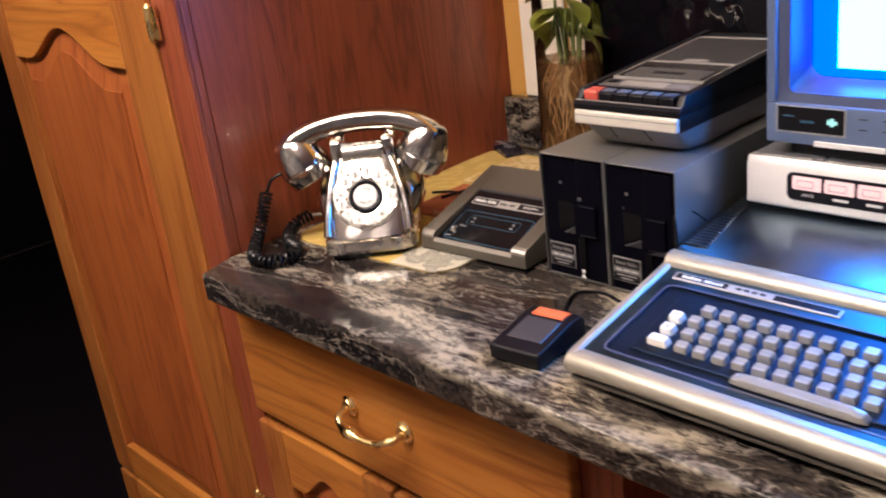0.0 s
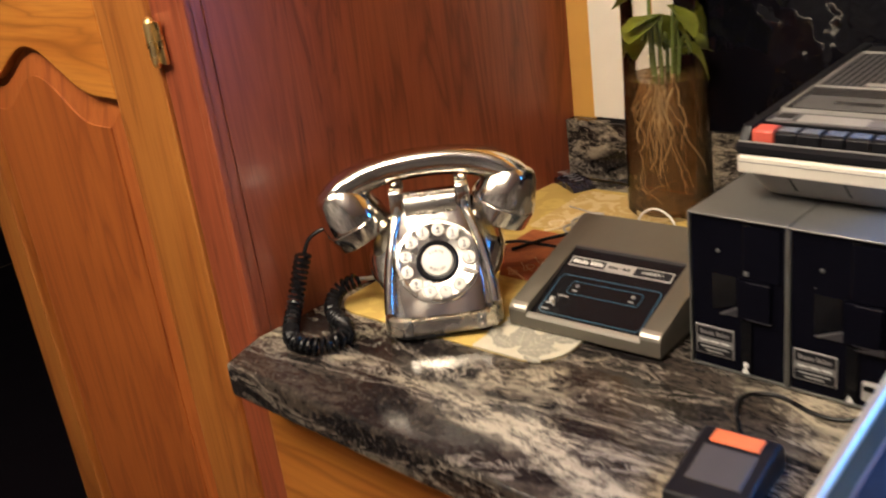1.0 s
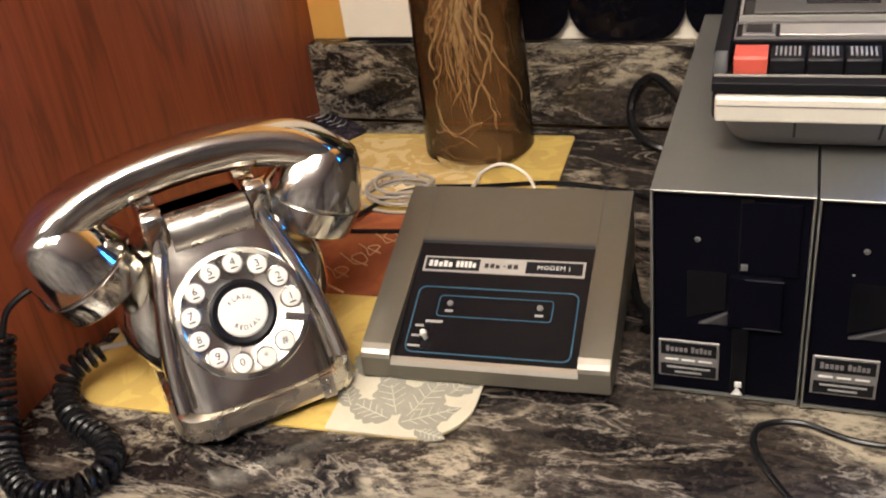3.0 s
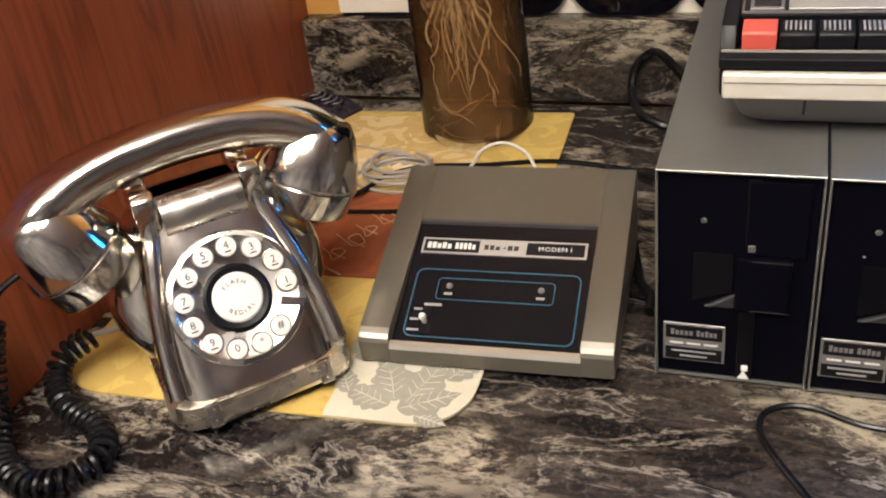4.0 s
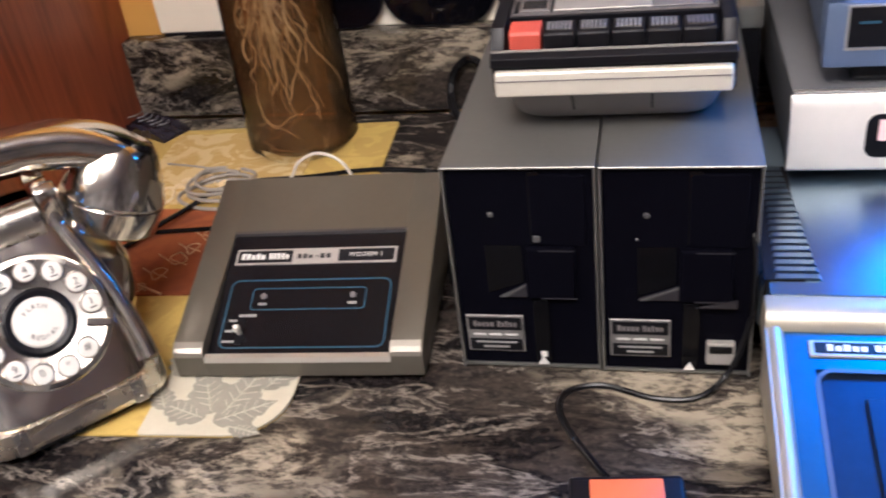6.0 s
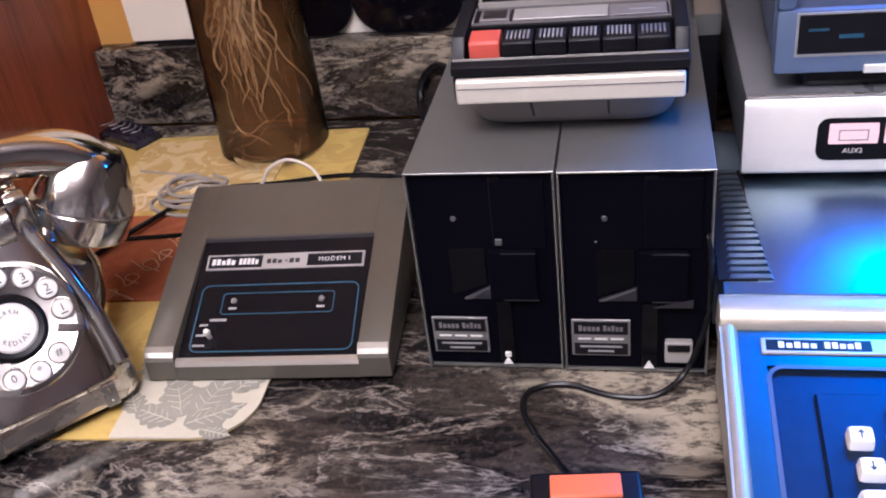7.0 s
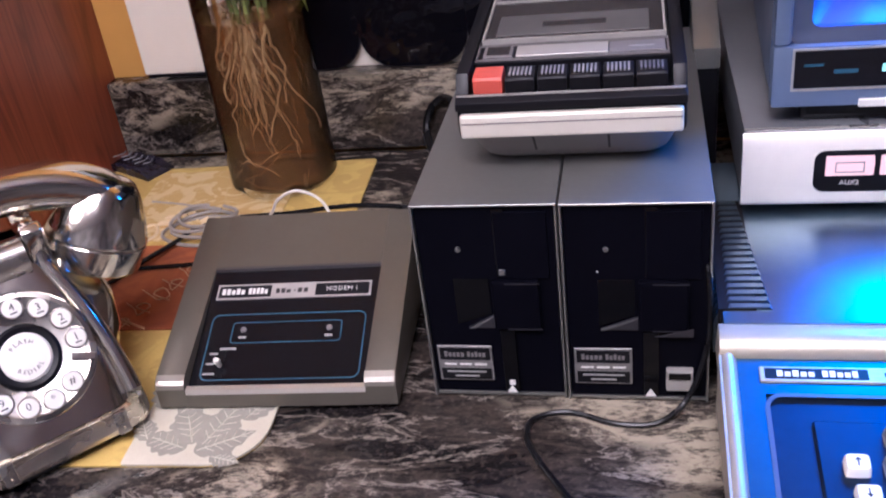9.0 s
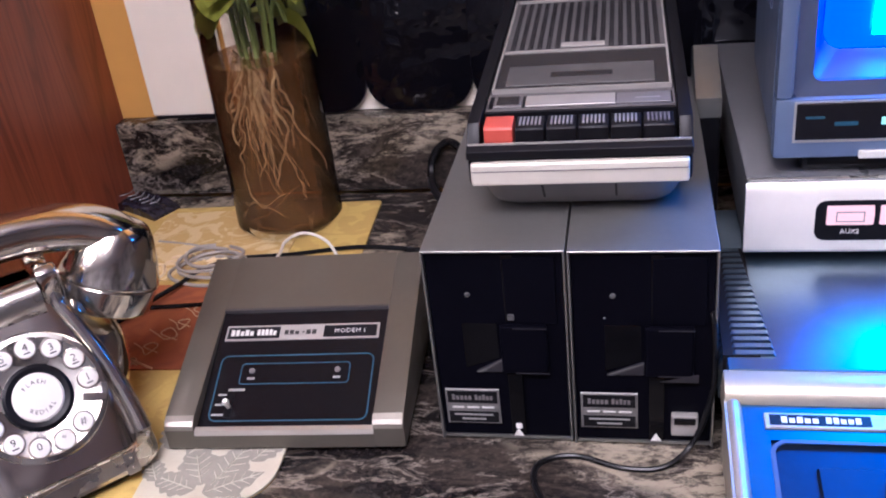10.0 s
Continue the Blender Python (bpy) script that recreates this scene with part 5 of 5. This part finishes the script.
# ---- monitor on the stand ----
mon = thing("monitor", "grey cathode-ray monitor with glowing blue and white screen", "monitor", (0.6515, -0.287, 1.0418))
MW, MH = 0.330, 0.320
part("pedestal", box(0.02, MW - 0.02, 0.012, 0.24, 0.0, 0.0145, 0.004), M_BLACK, mon, "black pedestal")
cab = loft([[(cx + x, y, cz + z) for x, z in rounded_rect(w, h, r, 5)] for y, cx, cz, w, h, r in ((0.037, MW / 2, 0.014 + MH / 2, MW - 0.03, MH - 0.03, 0.012), (0.0121, MW / 2, 0.014 + MH / 2, MW - 0.004, MH - 0.004, 0.012), (0.012, MW / 2, 0.014 + MH / 2, MW, MH, 0.012), (0.03, MW / 2, 0.014 + MH / 2, MW, MH, 0.012), (0.16, MW / 2, 0.014 + MH / 2, MW - 0.01, MH - 0.006, 0.014), (0.27, MW / 2, 0.014 + MH / 2 - 0.015, MW - 0.10, MH - 0.08, 0.03), (0.285, MW / 2, 0.014 + MH / 2 - 0.02, MW - 0.13, MH - 0.11, 0.03))])
part("cabinet_shell", cab, M_MONITOR, mon, "textured grey plastic shell, blue screen glare in its colour", True)
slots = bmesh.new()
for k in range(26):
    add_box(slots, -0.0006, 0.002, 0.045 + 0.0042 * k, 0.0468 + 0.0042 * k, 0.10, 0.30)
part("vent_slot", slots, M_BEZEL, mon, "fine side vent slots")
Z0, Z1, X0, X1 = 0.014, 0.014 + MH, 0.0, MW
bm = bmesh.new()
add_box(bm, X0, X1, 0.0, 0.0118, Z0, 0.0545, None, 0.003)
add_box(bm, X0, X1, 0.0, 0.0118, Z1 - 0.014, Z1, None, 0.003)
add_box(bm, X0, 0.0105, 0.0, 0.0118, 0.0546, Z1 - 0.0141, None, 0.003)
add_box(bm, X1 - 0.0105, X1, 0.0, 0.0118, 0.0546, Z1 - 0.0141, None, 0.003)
part("front_frame", bm, M_MONITOR, mon, "grey front frame, blue screen glare in its colour", True)
O = (0.0105, X1 - 0.0105, 0.0546, Z1 - 0.0141)
I = (0.031, X1 - 0.031, 0.075, Z1 - 0.034)


def rect_pts(b, y, r):
    return [((b[0] + b[1]) / 2 + x, y, (b[2] + b[3]) / 2 + z) for x, z in rounded_rect(b[1] - b[0], b[3] - b[2], r, 6)]


J = (0.022, X1 - 0.022, 0.064, Z1 - 0.026)
part("bezel", loft([rect_pts(O, 0.004, 0.004), rect_pts(J, 0.006, 0.006), rect_pts(J, 0.010, 0.006), rect_pts(I, 0.036, 0.014)], None, False), M_BEZEL, mon, "deep dark bezel")


def bulge(b, y, rise, n=14, r=0.014):
    bm = bmesh.new()
    cx, cz, hw, hh = (b[0] + b[1]) / 2, (b[2] + b[3]) / 2, (b[1] - b[0]) / 2, (b[3] - b[2]) / 2
    grid = [[bm.verts.new((cx + hw * (2 * i / n - 1), y - rise * (1 - 0.5 * ((2 * i / n - 1) ** 2 + (2 * j / n - 1) ** 2)), cz + hh * (2 * j / n - 1))) for i in range(n + 1)] for j in range(n + 1)]
    for j in range(n):
        for i in range(n):
            bm.faces.new((grid[j][i], grid[j][i + 1], grid[j + 1][i + 1], grid[j + 1][i]))
    return bm


part("screen", bulge(I, 0.0358, 0.006), M_SCREEN, mon, "glowing blue screen border", True)
part("screen_picture", bulge((0.059, X1 - 0.059, 0.085, Z1 - 0.048), 0.0290, 0.0030), M_SCREEN_CORE, mon, "bright white picture area", True)
disp = part("display_window", box(0.0130, 0.0800, -0.0006, 0.001, 0.0270, 0.0515, 0.0006, 1), M_PANEL, mon, "dark display window")
rect_frame(0.0115, 0.0815, 0.0255, 0.0530, 0.0013, 0.0008, frame_of((0, 0, 0), (1, 0, 0), (0, 0, 1)), M_GREYPLATE, mon, "window_frame")
WMM = frame_of((0, -0.0006, 0), (1, 0, 0), (0, 0, 1))
part("caption_bar", bar_rows([(0.0185, 0.030, 0.0415, 0.0430), (0.036, 0.050, 0.0365, 0.0390)], WMM), M_INK_BLUE, disp)
part("lit_mark", bar_rows([(0.0635, 0.0665, 0.0365, 0.0415), (0.0670, 0.0700, 0.0350, 0.0430), (0.0705, 0.0730, 0.0370, 0.0405)], WMM), M_LOGO, disp, "small pale green glowing mark")
part("front_label", box(0.052, 0.120, -0.0030, -0.0002, 0.0145, 0.0195, 0.0004, 1), M_INK_WHITE, mon, "white strip label")
for k in range(6):
    part("panel_mark", bar_rows([(0.094 + 0.022 * (k % 3), 0.102 + 0.022 * (k % 3), 0.034 + 0.010 * (k // 3), 0.0352 + 0.010 * (k // 3))], frame_of((0, -0.0002, 0), (1, 0, 0), (0, 0, 1))), M_INK, mon)

# ---- white box behind the drives ----
wb = thing("white_box", "small black box with pale grey cap behind the drives", "box", (0.6105, -0.130, 0.9002))
part("body", box(0.001, 0.020, -0.026, 0.030, 0.0, 0.1325, 0.002), M_BLACK, wb, "black lower body")
part("cap", prism([(-0.028, 0.133), (-0.028, 0.150), (0.028, 0.175), (0.032, 0.172), (0.032, 0.133)], 0.0, 0.0205, "x", 0.002), M_DRIVE, wb, "pale grey cap", True)

# ---- joystick ----
joy = thing("joystick", "small black joystick controller with an orange button", "joystick", (0.5450, -0.5300, 0.9002), 6.0)
prof = [(-0.046, 0.002), (-0.048, 0.0165), (-0.0455, 0.0190), (-0.034, 0.0196), (0.010, 0.0262), (0.030, 0.0262), (0.036, 0.020), (0.036, 0.002)]
part("body", prism(prof, -0.029, 0.029, "x", 0.0022, None, 3), M_BLACK, joy, "black wedge body", True)
part("button", prism([(0.0120, 0.022), (0.0120, 0.0270), (0.0130, 0.0278), (0.0270, 0.0278), (0.0280, 0.0270), (0.0280, 0.022)], -0.0185, 0.0185, "x", 0.0008), M_ORANGE, joy, "orange fire button", True)
ja = math.atan2(0.0066, 0.044)
JM = frame_of((0, -0.034, 0.0196), (1, 0, 0), (0, math.cos(ja), math.sin(ja)))
part("top_plate", box(-0.020, 0.020, 0.005, 0.042, -0.001, 0.0008, 0.0004, 1, JM), M_PANELRIM, joy, "dark grey plate")
part("foot", box(-0.026, 0.026, -0.030, 0.030, 0.0, 0.0022), M_BLACK, joy)
lead = thing("joystick_cable", "thin black joystick cable lying on the granite", "cable", (0, 0, 0))
part("cable", tube([(0.537, -0.498, 0.914), (0.533, -0.485, 0.906), (0.523, -0.468, 0.9025), (0.507, -0.443, 0.9022), (0.500, -0.424, 0.9022), (0.505, -0.409, 0.9022), (0.526, -0.403, 0.9022), (0.556, -0.413, 0.9022), (0.582, -0.411, 0.9030), (0.600, -0.396, 0.912), (0.610, -0.392, 0.945), (0.6112, -0.391, 0.977), (0.6095, -0.386, 1.004), (0.6105, -0.35, 0.99), (0.6105, -0.28, 0.93), (0.610, -0.22, 0.9022)], 0.0019, 8), M_BLACK_SOFT, lead, "", True)

# ---- cables behind the modem ----


def cable(name, label, pts, r, material):
    ob = thing(name, label, "cable", (0, 0, 0))
    part("cable", tube(pts, r, 8), material, ob, "", True)
    return ob


G = 0.9036
cable("white_cable", "thin white cable arching behind the modem", [(0.18, -0.175, G), (0.225, -0.185, G + 0.004), (0.262, -0.205, 0.938), (0.274, -0.208, 0.955), (0.293, -0.210, 0.964), (0.312, -0.211, 0.956), (0.322, -0.212, 0.935), (0.330, -0.200, 0.912)], 0.0013, M_CABLE_WHITE)
for k in range(4):
    cx, cy, rr, ph = 0.176 + 0.005 * (k % 2), -0.172 + 0.004 * k, 0.036 - 0.0028 * k, 0.6 * k
    cable("grey_cable", "pale grey cable loop lying on the placemat", [(cx + rr * math.cos(a + ph), cy + rr * 0.72 * math.sin(a + ph), G + 0.0014 + 0.0032 * k + 0.0015 * math.sin(2 * a)) for a in [2 * math.pi * j / 12 for j in range(12)]], 0.0017, M_CABLE_GREY)
cable("grey_cable", "pale grey cable running along the placemat", [(0.10, -0.112, G), (0.14, -0.120, G), (0.181, -0.138, G + 0.003), (0.215, -0.150, G), (0.26, -0.150, G)], 0.0012, M_CABLE_GREY)
cable("black_cable", "black cable running behind the modem", [(0.105, -0.262, G + 0.006), (0.123, -0.243, G + 0.004), (0.150, -0.236, G + 0.002), (0.200, -0.228, G + 0.001), (0.226, -0.222, G + 0.001)], 0.0021, M_BLACK_SOFT)
cable("black_cable", "black cable crossing the orange cloth", [(0.128, -0.266, G + 0.003), (0.148, -0.232, G + 0.006), (0.163, -0.196, G + 0.004), (0.168, -0.170, G + 0.001), (0.2, -0.150, G + 0.0015), (0.25, -0.140, G), (0.31, -0.127, G), (0.371, -0.132, 0.9026), (0.41, -0.15, 0.9026)], 0.0023, M_BLACK_SOFT)
cable("black_cable", "thick black cable looping beside the drive", [(0.420, -0.046, 0.9035), (0.399, -0.056, 0.906), (0.372, -0.040, 0.912), (0.362, -0.018, 0.926), (0.366, -0.008, 0.945), (0.382, -0.010, 0.958), (0.40, -0.03, 0.955), (0.42, -0.05, 0.94)], 0.0040, M_BLACK_SOFT)
cable("black_cable", "black cable between modem and drive", [(0.402, -0.262, 0.915), (0.408, -0.280, 0.906), (0.414, -0.300, 0.9045), (0.4225, -0.312, 0.9045), (0.4235, -0.33, 0.9045)], 0.0035, M_BLACK_SOFT)
# silver plug behind the modem
plug = thing("cable_plug", "silver cable plug lying behind the modem", "plug", (0.305, -0.196, 0.9090), 20)
part("barrel", spun([(0, 0), (0.005, 0), (0.006, 0.004), (0.006, 0.022), (0.0042, 0.026), (0.003, 0.036), (0, 0.036)], pose(-0.018, 0, 0, 0, 90, 0), 18), M_CHROME, plug, "", True)

# ---- dark foil packet by the wall ----
pk = thing("foil_packet", "crumpled black foil packet with pale print", "packet", (0.048, -0.036, 0.9004), -28)
bm = bmesh.new()
n = 12
grid = [[bm.verts.new((-0.036 + 0.072 * i / n, -0.014 + 0.034 * j / n, 0.004 + 0.010 * (1 - (2 * i / n - 1) ** 4) * (0.5 + 0.5 * noise.noise(Vector((i * 0.7, j * 0.6, 3.0)))))) for i in range(n + 1)] for j in range(n + 1)]
for j in range(n):
    for i in range(n):
        bm.faces.new((grid[j][i], grid[j][i + 1], grid[j + 1][i + 1], grid[j + 1][i]))
r = bmesh.ops.extrude_face_region(bm, geom=bm.faces[:])
for v in r["geom"]:
    if isinstance(v, bmesh.types.BMVert):
        v.co.z = 0.0
part("wrapper", bm, M_PACKET, pk)
for k in range(6):
    part("print_mark", tube([(-0.028 + 0.0095 * k, -0.008 + 0.004 * (k % 2), 0.0138), (-0.024 + 0.0095 * k, 0.003, 0.0142), (-0.029 + 0.0095 * k, 0.010, 0.0138)], 0.0006, 5), M_RIM, pk)

# ---- vase with rooted plant ----
vase = thing("glass_vase", "clear glass vase with brown water and tangled roots", "vase", (0.2255, -0.0690, 0.9018))
VR, VH = 0.0525, 0.315


def vr(z):
    return VR * (1.0 - 0.045 * min(z, 0.2) / 0.2)


outer = [(0.0, 0.0), (0.040, 0.0), (0.0465, 0.003), (VR, 0.010)] + [(vr(z), z) for z in (0.05, 0.12, 0.2, 0.26, VH)] + [(vr(VH) - 0.003, VH)]
part("glass", spun(outer, None, 44), M_GLASS, vase, "", True).visible_shadow = False
WATER = 0.174
part("water", spun([(0.0, 0.006), (0.040, 0.006), (VR - 0.003, 0.014), (vr(0.1) - 0.003, 0.1), (vr(WATER) - 0.003, WATER), (0.0, WATER)], None, 40), M_WATER, vase, "brown cloudy water", True).visible_shadow = False
rnd = random.Random(5)
plant = thing("pothos_plant", "green pothos cutting with long pale roots in the vase", "plant", (0.2255, -0.0690, 0.9018))
for k in range(46):
    a, rad = rnd.uniform(0, 2 * math.pi), rnd.uniform(0.004, 0.030)
    if k % 4:
        a = rnd.uniform(2.2, 4.9)
    x, y, z = rad * math.cos(a), rad * math.sin(a), rnd.uniform(0.150, 0.184)
    low = rnd.uniform(0.012, 0.10) if k % 2 else rnd.uniform(0.05, 0.13)
    pts, lean, side = [(x, y, z)], rnd.uniform(0, 2 * math.pi), rnd.uniform(0.001, 0.0042)
    while z > low and len(pts) < 26:
        lean += rnd.uniform(-1.0, 1.0)
        x += side * math.cos(lean) + rnd.uniform(-0.0022, 0.0022)
        y += side * math.sin(lean) + rnd.uniform(-0.0022, 0.0022)
        z -= rnd.uniform(0.004, 0.011)
        q = math.hypot(x, y)
        if q > 0.0435:
            x, y = x * 0.0435 / q, y * 0.0435 / q
        pts.append((x, y, max(z, 0.011)))
    thick = rnd.uniform(0.0013, 0.0021) if k % 4 == 0 else rnd.uniform(0.0004, 0.0011)
    part("root", tube(pts, thick, 5, None, 2, lambda u: 1.15 - 0.7 * u), M_ROOT if k % 3 else M_ROOT_DARK, plant, "", True)
for k in range(4):
    h0, a0, rr = rnd.uniform(0.012, 0.05), rnd.uniform(3.2, 5.2), rnd.uniform(0.034, 0.043)
    pts = [(rr * math.cos(a0 + 0.22 * j), rr * math.sin(a0 + 0.22 * j), h0 + (0.0032 * k - 0.004) * j + rnd.uniform(-0.004, 0.004) if j else h0) for j in range(8)]
    pts = [(p[0], p[1], max(p[2], 0.011)) for p in pts]
    part("root", tube(pts, 0.0005, 5, None, 3), M_ROOT_DARK if k % 2 else M_ROOT, plant, "", True)
for k in range(10):
    a = 2 * math.pi * k / 10 + rnd.uniform(-0.2, 0.2)
    h = rnd.uniform(-0.012, 0.075)
    x, y = 0.014 * math.cos(a), 0.014 * math.sin(a)
    tip = Vector((0.026 * math.cos(a) * rnd.uniform(0.5, 1.3), 0.026 * math.sin(a) * rnd.uniform(0.5, 1.3), 0.205 + h))
    part("stem", tube([(x, y, 0.165), (x * 1.2, y * 1.2, 0.20), tip.lerp(Vector((x, y, 0.2)), 0.4) + Vector((0, 0, 0.02)), tip], 0.0022, 7), M_STEM, plant, "", True)
    L, wd = rnd.uniform(0.034, 0.048), rnd.uniform(0.036, 0.050)
    m = Matrix.Translation(tip) @ pose(0, 0, 0, rnd.uniform(-50, 20), rnd.uniform(-30, 30), math.degrees(a) - 90 + rnd.uniform(-40, 40))
    bm = bmesh.new()
    rows = []
    for j in range(9):
        u = j / 8
        half = wd / 2 * math.sin(math.pi * min(1, u ** 0.62)) ** 0.7 + 0.0004 if 0 < u < 1 else 0.0006
        rows.append([bm.verts.new(m @ Vector((half * s, L * u - 0.006 * (abs(s) if u < 0.2 else 0), 0.010 * abs(s) * (1 - u) - 0.018 * u * u))) for s in (-1, -0.5, 0, 0.5, 1)])
    for p_, q_ in zip(rows, rows[1:]):
        for i in range(4):
            bm.faces.new((p_[i], p_[i + 1], q_[i + 1], q_[i]))
    r = bmesh.ops.solidify(bm, geom=bm.faces[:], thickness=0.0007)
    part("leaf", bm, M_LEAF, plant, "", True)
